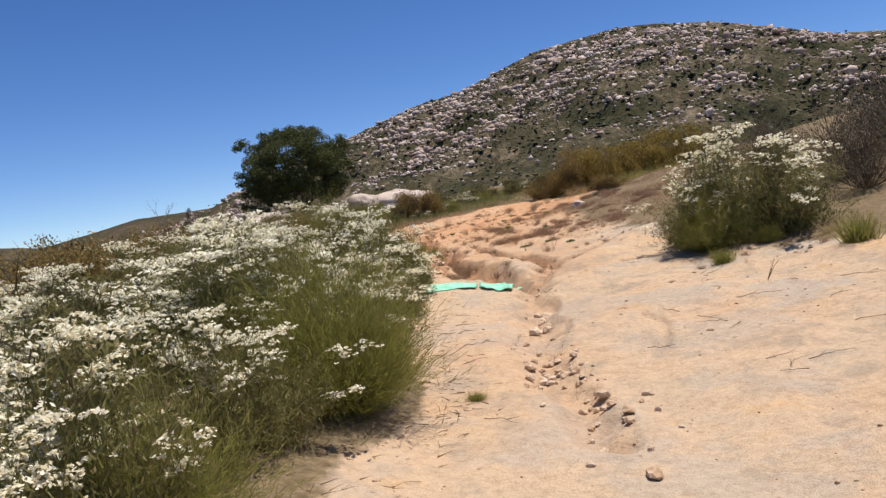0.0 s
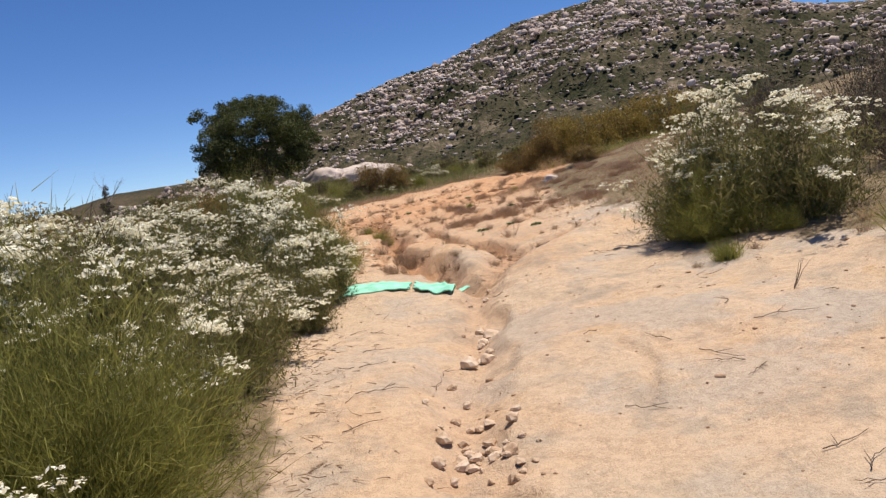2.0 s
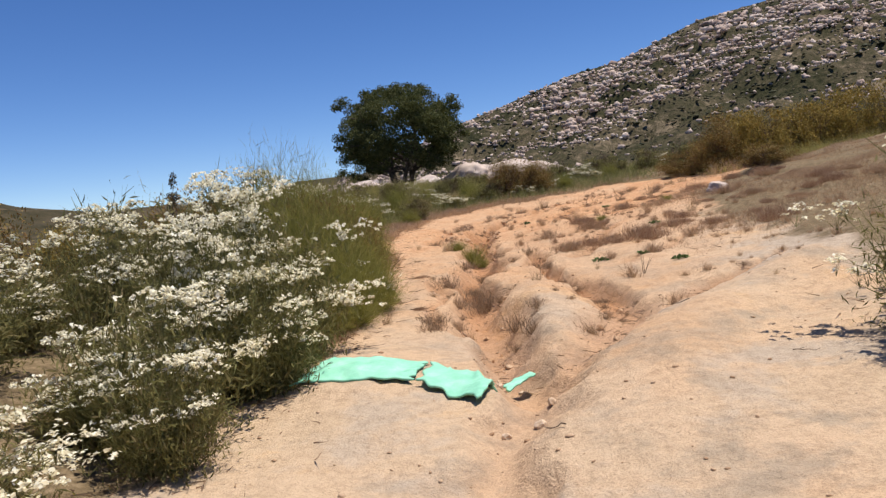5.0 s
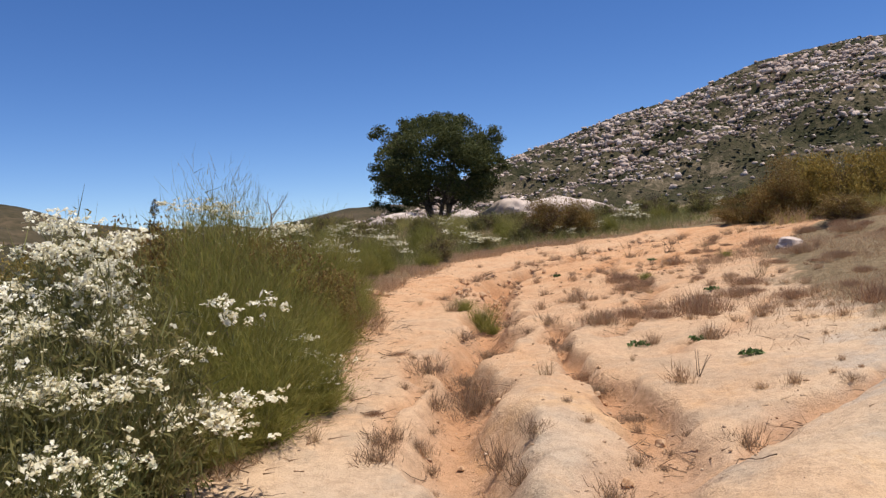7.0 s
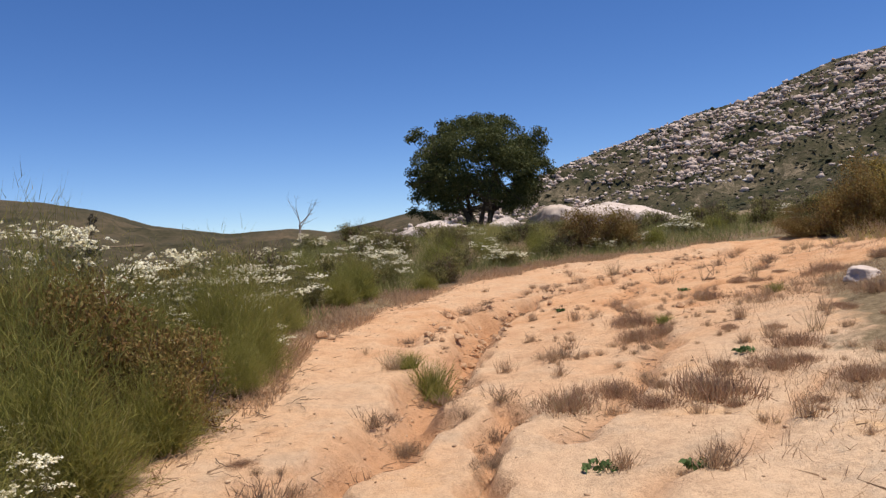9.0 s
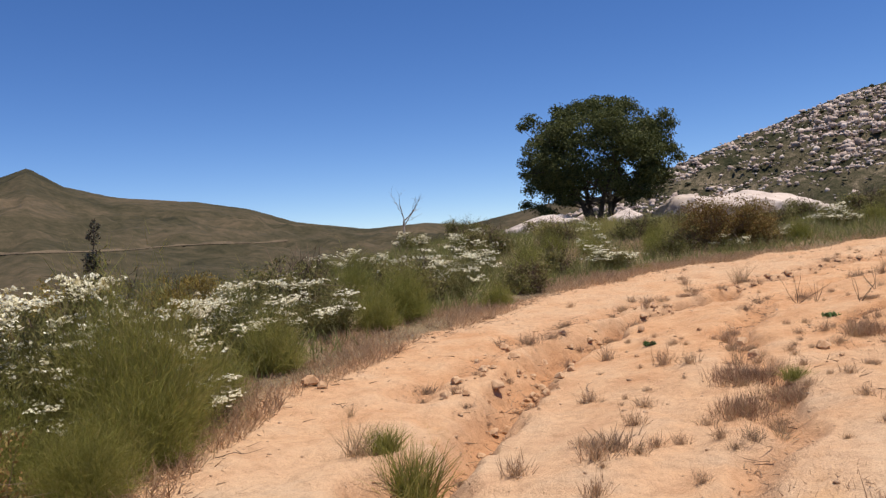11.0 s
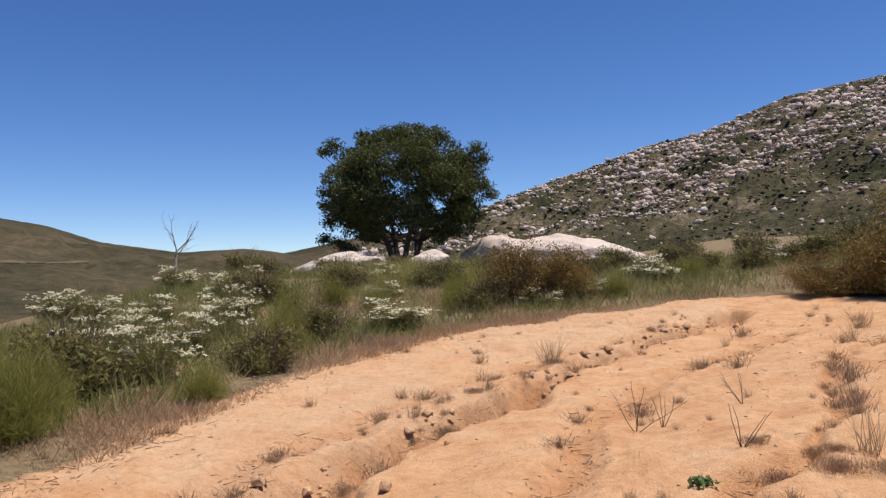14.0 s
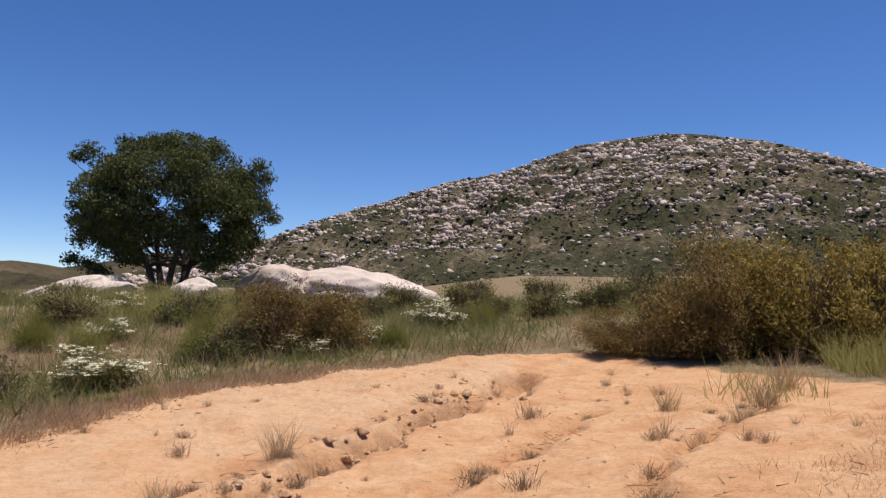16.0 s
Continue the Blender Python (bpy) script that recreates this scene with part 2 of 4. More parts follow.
def ribbons(rng, base, way, length, width, bend, seg=3, droop=0.0):
    """Tapered bent ribbons, one for each row of base: (verts, quads)."""
    n = len(base)
    way = unit(way)
    side = unit(np.cross(way, rng.normal(size=(n, 3))))
    out = unit(np.cross(way, side))
    length, width = np.broadcast_to(length, n)[:, None], np.broadcast_to(width, n)[:, None]
    bend = rng.normal(size=(n, 1)) * bend
    v = np.empty((n, seg + 1, 2, 3))
    for i in range(seg + 1):
        u = i / seg
        p = base + way * length * u + out * bend * length * u * u + np.array([0, 0, -1.0]) * droop * length * u * u
        w = side * width * 0.5 * (1 - 0.85 * u)
        v[:, i, 0], v[:, i, 1] = p - w, p + w
    k = np.arange(n)[:, None] * (2 * seg + 2) + 2 * np.arange(seg)[None]
    f = np.stack([k, k + 1, k + 3, k + 2], -1).reshape(-1, 4)
    return v.reshape(-1, 3), f


def leaves(rng, at, size, aspect=0.4, up=0.3):
    """Leaf-shaped quads (diamonds, folded a little) at random turns: (verts, quads)."""
    n = len(at)
    a = unit(rng.normal(size=(n, 3)) + np.array([0, 0, up]))
    b = unit(np.cross(a, rng.normal(size=(n, 3))))
    c = np.cross(a, b)
    s = np.broadcast_to(size, n)[:, None] * rng.uniform(0.6, 1.3, (n, 1))
    v = np.stack([at - a * s * 0.5, at + b * s * 0.5 * aspect + c * s * 0.12, at + a * s * 0.5, at - b * s * 0.5 * aspect + c * s * 0.12], 1)
    return v.reshape(-1, 3), np.arange(4 * n).reshape(n, 4)


def tube(points, radii, sides=7):
    """A tapered tube along points: (verts, quads), closed by its own narrow ends."""
    pts = np.asarray(points, float)
    tan = unit(np.gradient(pts, axis=0))
    ref = np.array([0.31, 0.87, 0.38])
    a = unit(np.cross(tan, ref))
    b = np.cross(tan, a)
    ang = np.linspace(0, 2 * np.pi, sides, endpoint=False)
    v = pts[:, None] + np.asarray(radii)[:, None, None] * (np.cos(ang)[None, :, None] * a[:, None] + np.sin(ang)[None, :, None] * b[:, None])
    k = len(pts)
    i, j = np.meshgrid(np.arange(k - 1), np.arange(sides), indexing="ij")
    j2 = (j + 1) % sides
    f = np.stack([i * sides + j, i * sides + j2, (i + 1) * sides + j2, (i + 1) * sides + j], -1).reshape(-1, 4)
    return v.reshape(-1, 3), f


def hash2(i, j, seed):
    h = np.sin(i * 127.1 + j * 311.7 + seed * 74.7) * 43758.5453
    return h - np.floor(h)


def vnoise(x, y, seed=0):
    """Smooth value noise in -1..1."""
    i, j = np.floor(x), np.floor(y)
    fx, fy = x - i, y - j
    fx, fy = fx * fx * (3 - 2 * fx), fy * fy * (3 - 2 * fy)
    a, b, c, d = hash2(i, j, seed), hash2(i + 1, j, seed), hash2(i, j + 1, seed), hash2(i + 1, j + 1, seed)
    return 2 * (a + (b - a) * fx + (c - a) * fy + (a - b - c + d) * fx * fy) - 1


def curve_at(v, pairs):
    return np.interp(v, [p[0] for p in pairs], [p[1] for p in pairs])


# ---- the ground ----
RISE = [(-3000, -60), (-60, -5), (-20, -1.8), (-1, -0.3), (2, -0.12), (5.8, 0.10), (7.5, 0.25), (10.7, 0.38), (12, 0.45), (15, 0.68), (18, 0.85),
        (20.7, 0.97), (23, 1.1), (25.4, 1.15), (28, 1.27), (30.5, 1.38), (34, 1.7), (40, 2.15), (50, 2.6), (80, 3.2), (3000, 4)]
ACROSS = [(-3000, -40), (-200, -24), (-60, -10), (-25, -3.6), (-12, -0.9), (-7, -0.1), (-4.5, 0.12), (-2.6, 0.05), (-1.4, 0), (1, 0.2), (4, 0.62), (7, 1.2), (14, 2.6), (40, 6), (3000, 20)]
FLATTEN = [(20, 1), (25, 0.85), (29, 0.45), (33, 0.3), (45, 0.28), (90, 0.3), (250, 1)]
EDGE_L = [(-20, -4.6), (-2, -4.2), (4, -3.5), (5.3, -2.85), (8.4, -2.8), (10.7, -2.7), (13.5, -2.4), (16.7, -2.65), (19, -3.3), (23.4, -3.15), (27, -2.75),
          (30.5, -1.6), (32.2, 0.2), (33.2, 2.2), (33.6, 6), (34, 30)]
EDGE_R = [(-20, 9), (5, 5), (7, 2.6), (8, 2.1), (9.5, 1.55), (10.8, 1.4), (13.3, 1.8), (17, 1.6), (21, 2.2), (24, 4.2), (28, 6.2), (30, 5.8), (32, 4.9), (34, 5.2)]
GULLIES = [  # points, half width, depth
    ([(-1.9, 4.2), (-1.81, 5.1), (-1.84, 6.0), (-1.68, 6.9), (-1.47, 7.8), (-1.22, 8.9), (-1.05, 9.8), (-0.82, 10.6), (-0.4, 11.6), (-0.12, 12.4)], 0.27, 0.13),
    ([(-0.12, 12.3), (-0.13, 13.1), (-0.32, 13.9), (-0.58, 14.9), (-0.68, 16.5)], 0.17, 0.15),
    ([(-0.2, 12.0), (0.16, 12.15), (0.52, 12.6), (0.92, 13.0), (1.6, 13.5)], 0.14, 0.10),
    ([(-0.9, 10.6), (-1.1, 11.5), (-1.15, 12.1), (-1.27, 12.9), (-1.32, 13.7), (-1.42, 15), (-1.35, 16.3), (-1.4, 17.8), (-1.5, 19.3), (-1.58, 20.5), (-1.43, 22.2), (-0.92, 23.8),
      (-0.3, 24.7), (0.0, 25.9), (0.6, 27.3), (1.35, 28.6), (2.15, 30.0), (3.0, 31.4)], 0.34, 0.27),
    ([(-1.5, 21.6), (-0.92, 23.8), (-0.3, 24.7), (0.0, 25.9), (0.6, 27.3), (1.35, 28.6), (2.15, 30.0)], 0.3, 0.40),
    ([(0.3, 20.0), (0.2, 22.0), (0.7, 24.6), (1.9, 26.6), (3.3, 28.6)], 0.22, 0.07),
    ([(-0.72, 6.1), (-0.6, 6.55), (-0.48, 6.9), (-0.5, 7.2)], 0.07, 0.04),
    ([(1.1, 21.6), (1.69, 22.4), (2.1, 23.0), (2.54, 24.8), (3.2, 26.2), (4.6, 27.6)], 0.13, 0.08),
    ([(-2.3, 19.5), (-1.9, 23.0), (-1.2, 25.4), (0.3, 28.2), (2.2, 30.5)], 0.25, 0.06),
    ([(-1.65, 12.6), (-1.8, 13.6), (-1.85, 14.8), (-1.6, 16.0)], 0.12, 0.06),
    ([(-0.15, 15.6), (0.3, 16.8), (0.5, 18.4), (0.4, 20.2)], 0.16, 0.07),
    ([(0.3, 14.6), (0.9, 15.4), (1.5, 16.6)], 0.12, 0.05),
]


def gully(x, y):
    """How far the washed-out gullies cut the ground, and how near each place is to a bed."""
    cut, near = np.zeros_like(x), np.zeros_like(x)
    for pts, half, deep in GULLIES:
        best = np.full(x.shape, 9.0)
        wx = x + 0.10 * vnoise(x * 2.1, y * 2.1, 7) + 0.065 * vnoise(x * 6, y * 6, 8)
        wy = y + 0.10 * vnoise(x * 2.1, y * 2.1, 9)
        for (ax, ay), (bx, by) in zip(pts, pts[1:]):
            dx, dy = bx - ax, by - ay
            u = np.clip(((wx - ax) * dx + (wy - ay) * dy) / (dx * dx + dy * dy), 0, 1)
            best = np.minimum(best, np.hypot(wx - ax - u * dx, wy - ay - u * dy))
        s = np.clip(1 - best / (half * (1 + 0.4 * vnoise(x * 1.5, y * 1.5, 12))), 0, 1)
        s = 0.5 * s * s * (3 - 2 * s) + 0.5 * (1 - (1 - s) ** 2.4)
        cut = np.maximum(cut, s * deep)
        near = np.maximum(near, s * min(1, deep / 0.1))
    return cut, near


def ground(x, y, detail=True):
    x, y = np.asarray(x, float), np.asarray(y, float)
    xs = np.where(x < -4.5, np.minimum(x + 0.25 * np.clip(y - 20, 0, 40), -4.5), x)
    c = curve_at(xs, ACROSS)
    c = np.where(x > -1.4, c * curve_at(y, FLATTEN), c)
    z = curve_at(y, RISE) + c
    if detail:
        far = np.hypot(x, y - 15)
        near = np.clip(1.6 - far / 60, 0, 1)
        z = z - gully(x, y)[0]
        z = z + 0.45 * np.clip((-3.0 - x) / 2.2, 0, 1) * np.clip((15 - y) / 5, 0, 1) * np.clip((x + 14) / 6, 0, 1)
        z = z + 0.13 * np.exp(-((x + 2.1) ** 2 + (y - 11.0) ** 2) / 0.5) + 0.11 * np.exp(-((x + 0.68) ** 2 / 0.11 + (y - 12.9) ** 2 / 1.3))
        z = z + near * (0.035 * vnoise(x * 0.7, y * 0.7, 1) + np.where(y > 12, 0.03, 0.016) * vnoise(x * 2.3, y * 1.6, 2) + 0.005 * vnoise(x * 8, y * 8, 3))
        along = np.clip((y - 9.0) / 1.5, 0, 1) * np.clip((14.0 - y) / 1.2, 0, 1)
        crest = curve_at(y, [(9, -0.6), (11.2, 0.12), (12.2, 0.95), (13, 1.9), (14, 3.2)])
        z = z + 0.12 * along * np.exp(-((x - crest) / 0.5) ** 2)
        rugged = np.where(y > 12, 1.0, 0.55) * near
        z = z + rugged * (0.011 * vnoise(x * 5.1, y * 4.3, 14) + 0.006 * vnoise(x * 11, y * 10, 15) + 0.0035 * vnoise(x * 23, y * 21, 16))
        z = z - rugged * 0.016 * np.clip(1 - np.abs(vnoise(x * 1.9 + 0.5 * y, y * 0.9, 17)) / 0.13, 0, 1)
        z = z + (1 - near) * np.clip(far / 100, 0, 4) * 0.5 * vnoise(x / 30, y / 30, 4)
    return z


def gz(x, y):
    return float(ground(np.array([x]), np.array([y]))[0])


def verge(x, y):
    """0 on the bare trail, rising to 1 in the growth beside it."""
    a = np.clip((curve_at(y, EDGE_L) - x) / 0.5 + 0.3, 0, 1)
    b = np.clip((x - curve_at(y, EDGE_R)) / 1.2 + 0.3, 0, 1)
    return np.maximum(np.maximum(a, b), np.clip((y - 33) / 0.6, 0, 1))


def spread(lo, hi, step, grow, limit):
    """Even steps from lo to hi, then growing ones out to the limit on both sides."""
    mid = list(np.arange(lo, hi, step))
    d, p, up = step, mid[-1], []
    while p < limit:
        d *= grow
        p += d
        up.append(p)
    d, p, down = step, mid[0], []
    while p > -limit:
        d *= grow
        p -= d
        down.append(p)
    return np.array(down[::-1] + mid + up)


def build_ground():
    xs, ys = spread(-3.8, 4.6, 0.035, 1.13, 3000), spread(1.5, 32.5, 0.05, 1.13, 3000)
    gx, gy = np.meshgrid(xs, ys)
    z = ground(gx, gy)
    v = np.stack([gx, gy, z], -1).reshape(-1, 3)
    nx, ny = len(xs), len(ys)
    k = (np.arange(ny - 1)[:, None] * nx + np.arange(nx - 1)[None]).reshape(-1)
    me = mesh_np("ground", v, np.stack([k, k + 1, k + nx + 1, k + nx], -1))
    at = me.color_attributes.new("soil", "FLOAT_COLOR", "POINT")
    lit = verge(gx, gy)
    ora = np.clip((gy - 11) / 10, 0, 1) * 0.9 + 0.05 - 0.4 * np.clip((gx - 0.2) / 1.5, 0, 1) * np.clip((21 - gy) / 4, 0, 1)
    bed = curve_at(gy, [(18, -1.5), (20, -1.58), (23.8, -0.92), (25.9, 0.0), (28.6, 1.35), (31.4, 3.0)])
    ora = ora + np.clip((gy - 20) / 3, 0, 1) * np.where(gx > bed, 0.3, -0.25)
    ora = ora - 0.08 * np.exp(-((gx + 0.68) ** 2 / 0.16 + (gy - 12.9) ** 2 / 1.5))
    # third channel: gully beds, where shade is put into the soil colour
    at.data.foreach_set("color", np.stack([lit, ora, gully(gx, gy)[1] * np.clip((gy - 8) / 6, 0.25, 1), np.ones_like(lit)], -1).astype(np.float32).ravel())
    ob = part("ground", me, M_SOIL, smooth=True)
    tagged(ob, "washed-out sandy hillside trail, pale sand turning orange uphill", "ground", kind="structure")


build_ground()


# ---- far hills ----
EYE = np.array([0.0, 12.0, 2.0])


def hill(name, ridge, near, far, foot, material, label, steps=(260, 70), rough=1.0, seed=1):
    """A hill whose skyline is given as (bearing, height angle) in degrees at the distance far; it falls to foot at the distance near."""
    a = np.linspace(ridge[0][0], ridge[-1][0], steps[0])
    el = curve_at(a, ridge)
    u = np.linspace(0, 1.35, steps[1])
    A, U = np.meshgrid(np.radians(a), u)
    top = np.tan(np.radians(el))[None] * far + EYE[2] - foot
    d = near + (far - near) * U
    s = np.where(U <= 1, U, 1 - (U - 1) * 1.2)
    x, y = EYE[0] + d * np.sin(A), EYE[1] + d * np.cos(A)
    z = foot + top * s
    q = far / 25
    bump = vnoise(x / q, y / q, seed) + 0.5 * vnoise(2.3 * x / q, 2.3 * y / q, seed + 1) + 0.3 * vnoise(6 * x / q, 6 * y / q, seed + 2)
    z = z + rough * far * 0.012 * bump * np.clip(4 * U * (0.97 - U), 0, 1) + rough * far * 0.0008 * vnoise(9 * x / q, 9 * y / q, seed + 3)
    n = steps[0]
    k = (np.arange(steps[1] - 1)[:, None] * n + np.arange(n - 1)[None]).reshape(-1)
    v = np.stack([x, y, z], -1).reshape(-1, 3)
    ob = part(name, mesh_np(name, v, np.stack([k, k + 1, k + n + 1, k + n], -1)), material, smooth=True)
    tagged(ob, label, "hill", kind="structure")
    return np.stack([x, y, z], -1), U


RIDGE = [(-17, 0.6), (-14, 1.5), (-10.3, 2.75), (-3.4, 5.6), (1.4, 7.05), (5.5, 8.4), (8.7, 8.9), (11.9, 10.0), (14.3, 10.85), (17.4, 11.25), (19.9, 11.5), (22.4, 11.4),
         (26.7, 10.7), (30.1, 9.7), (33.9, 8.4), (37, 7.9), (45, 7.9), (60, 6), (80, 2)]
mount_pts, mount_u = hill("mountain_backdrop", RIDGE, 250, 620, -2.0, M_MOUNT, "rocky scrub-covered mountain of granite boulders", (320, 90), 1.0, 11)
LEFT_RIDGE = [(-120, 3), (-90, 5), (-65, 5.6), (-55, 5.8), (-50.6, 6.2), (-49, 6.8), (-47, 5.6), (-44, 4.8), (-38.8, 4.3), (-35.4, 3.7), (-32.2, 2.6), (-27.3, 1.85),
              (-23.2, 2.03), (-21.6, 1.9), (-19, 1.4), (-14, 0.6)]
left_pts, left_u = hill("hill_backdrop", LEFT_RIDGE, 350, 1500, -22.0, M_HILL, "smooth brown and olive scrub hills across the valley", (300, 70), 0.55, 31)
hill("far_hill_backdrop", [(-32, 0.8), (-24, 1.4), (-20.4, 1.66), (-16.8, 2.35), (-14.4, 2.85), (-9, 3.0), (0, 2)], 1500, 2400, -10.0, M_HILL,
     "distant olive hill at the end of the valley", (120, 40), 0.4, 51)


def hill_road(pts, lo, hi, height):
    """A pale dirt road that crosses the hillside at about one height angle."""
    d = np.hypot(pts[..., 0] - EYE[0], pts[..., 1] - EYE[1])
    bearing = np.degrees(np.arctan2(pts[0, :, 0] - EYE[0], pts[0, :, 1] - EYE[1]))
    up = np.degrees(np.arctan2(pts[..., 2] - EYE[2], d))
    v = []
    for j in np.nonzero((bearing > lo) & (bearing < hi))[0]:
        want = height + 0.06 * math.sin(bearing[j] * 0.6)
        i = int(np.argmax(up[:, j] > want))
        f = (want - up[i - 1, j]) / (up[i, j] - up[i - 1, j])
        a, b = pts[i - 1, j], pts[i, j]
        v += [a + (b - a) * f + [0, 0, 0.5], a + (b - a) * (f + 5 / np.linalg.norm(b - a)) + [0, 0, 0.7]]
    k = 2 * np.arange(len(v) // 2 - 1)
    ob = part("dirt_road", mesh_np("dirt_road", np.array(v), np.stack([k, k + 2, k + 3, k + 1], -1)), M_TRACK)
    tagged(ob, "pale dirt road cut across the far hillside", "road", kind="structure")


hill_road(left_pts, -60, -32.5, 1.3)

PHI = (1 + 5 ** 0.5) / 2
ICO_V = unit(np.array([(-1, PHI, 0), (1, PHI, 0), (-1, -PHI, 0), (1, -PHI, 0), (0, -1, PHI), (0, 1, PHI), (0, -1, -PHI), (0, 1, -PHI), (PHI, 0, -1), (PHI, 0, 1), (-PHI, 0, -1), (-PHI, 0, 1)]))
ICO_F = np.array([(0, 11, 5), (0, 5, 1), (0, 1, 7), (0, 7, 10), (0, 10, 11), (1, 5, 9), (5, 11, 4), (11, 10, 2), (10, 7, 6), (7, 1, 8),
                  (3, 9, 4), (3, 4, 2), (3, 2, 6), (3, 6, 8), (3, 8, 9), (4, 9, 5), (2, 4, 11), (6, 2, 10), (8, 6, 7), (9, 8, 1)])


def lumps(rng, at, size, flat=0.6, jag=0.3):
    """Uneven angular lumps at the given places: (verts, triangles)."""
    n = len(at)
    v = ICO_V[None] * rng.uniform(1 - jag, 1 + jag, (n, 12, 1))
    s = np.broadcast_to(size, n)[:, None] * rng.uniform([0.7, 0.6, flat * 0.7], [1.5, 1.1, flat * 1.2], (n, 3))
    v = v * s[:, None]
    a = rng.uniform(0, 6.28, n)
    c, d = np.cos(a)[:, None], np.sin(a)[:, None]
    v = np.stack([v[..., 0] * c - v[..., 1] * d, v[..., 0] * d + v[..., 1] * c, v[..., 2]], -1) + at[:, None]
    return v.reshape(-1, 3), (ICO_F[None] + 12 * np.arange(n)[:, None, None]).reshape(-1, 3)


def mountain_cover():
    rng = np.random.default_rng(5)
    ok = (mount_u > 0.02) & (mount_u < 1.0)
    p = mount_pts[ok]
    uu = mount_u[ok]
    x, y = p[:, 0], p[:, 1]
    dist = np.hypot(x, y - 12)
    bearing = np.degrees(np.arctan2(x, y - 12))
    up = np.degrees(np.arctan2(p[:, 2] - EYE[2], dist)) / curve_at(bearing, RIDGE)
    view = np.where((bearing > -16) & (bearing < 47), 1, 0.06) / dist ** 2
    patch = 0.75 + 1.2 * vnoise(x / 45, y / 45, 21) + 1.3 * vnoise(x / 13, y / 13, 22)
    wt = view * np.clip((up - 0.36) / 0.3, 0.05, 1) * np.clip(patch, 0.04, 1.7)
    pick = rng.choice(len(p), 21000, p=wt / wt.sum())
    size = dist[pick] / 400 * np.clip(rng.lognormal(-0.42, 0.52, len(pick)), 0.22, 2.2)
    # bare slabs below the summit
    slab = np.nonzero((bearing > 12.5) & (bearing < 24) & (up > 0.8) & (up < 0.965))[0]
    slab = rng.choice(slab, 60, p=(1 / (1 + (bearing[slab] - 16) ** 2)) / (1 / (1 + (bearing[slab] - 16) ** 2)).sum())
    pick = np.concatenate([pick, slab])
    size = np.concatenate([size, rng.uniform(1.8, 3.0, 60)])
    at = p[pick] + rng.normal(0, 2.6, (len(pick), 3)) * [1, 1, 0.0]
    at[:, 2] -= np.where(uu[pick] > 0.93, 0.6 * size, 0)
    ob = part("mountain_boulders", mesh_np("mountain_boulders", *lumps(rng, at, size, 0.85, 0.42)), M_GRANITE)
    tagged(ob, "pale granite boulders scattered over the mountainside", "boulders", kind="stuff")
    wt = view * np.clip(1.2 - patch * 0.5, 0.1, 2)
    pick = rng.choice(len(p), 11000, p=wt / wt.sum())
    at = p[pick] + rng.normal(0, 2.5, (len(pick), 3)) * [1, 1, 0.0]
    size = dist[pick] / 400 * np.clip(rng.lognormal(-0.55, 0.45, len(at)), 0.25, 1.6)
    ob = part("mountain_shrubs", mesh_np("mountain_shrubs", *lumps(rng, at, size, 0.5, 0.45)), M_SCRUB)
    tagged(ob, "low olive shrubs between boulders on the mountainside", "shrubs", kind="stuff")


mountain_cover()


# ---- boulders by the tree ----
def rock_mesh(name, seed, size, sub=3, rough=0.25, crease=0.0):
    """A weathered rock: a sphere pushed out by two scales of noise, with flattened facets, standing on its base."""
    rng = np.random.default_rng(seed)
    bm = bmesh.new()
    bmesh.ops.create_icosphere(bm, subdivisions=sub, radius=1)
    cuts = [(Vector(unit(rng.normal(size=3))), rng.uniform(0.55, 0.85)) for _ in range(7)]
    off = Vector(rng.uniform(-50, 50, 3))
    for v in bm.verts:
        p = v.co.copy()
        for n, d in cuts:
            k = p.dot(n) - d
            if k > 0:
                p -= n * k * 0.85
        f = 1 + rough * noise.noise(p * 1.3 + off) + rough * 0.4 * noise.noise(p * 3.7 + off) + rough * 0.15 * noise.noise(p * 9 + off)
        p *= f
        v.co = Vector((p.x * size[0], p.y * size[1], p.z * size[2]))
    for v in bm.verts:
        if v.co.z < -0.35 * size[2]:
            v.co.z = -0.35 * size[2]
    me = bpy.data.meshes.new(name)
    bm.to_mesh(me)
    bm.free()
    return me


def boulder(x, y, size, seed, rz, label, tilt=0, sink=0.0):
    me = rock_mesh("boulder", seed, size, 5, 0.22)
    ob = part("boulder", me, M_SLAB, smooth=True)
    ob.matrix_basis = pose(x, y, gz(x, y) + 0.35 * size[2] - sink, 0, tilt, rz)
    tagged(ob, label, "boulder", "boulders by the oak")


boulder(0.6, 50.2, (2.6, 1.7, 1.2), 3, 4, "long pale weathered granite boulder with a rounded top", 4, 0.3)
boulder(-2.65, 49.9, (1.6, 1.5, 1.1), 8, -6, "pale granite boulder split by a dark crack from its neighbour", -9, 0.3)
boulder(-4.55, 45.2, (0.8, 0.6, 0.6), 12, 20, "small rounded pale granite boulder in dry grass", 0, 0.1)
boulder(-8.5, 45.6, (1.9, 1.0, 0.55), 15, 12, "low flat slab of pale granite under the oak", -16, 0.17)
boulder(-7.4, 45.0, (1.4, 0.7, 0.4), 17, 20, "thin tilted granite slab beside the oak", -16, 0.0)
boulder(2.8, 20.4, (0.22, 0.16, 0.13), 19, 20, "small whitish stone among dry weeds", 0, 0.02)


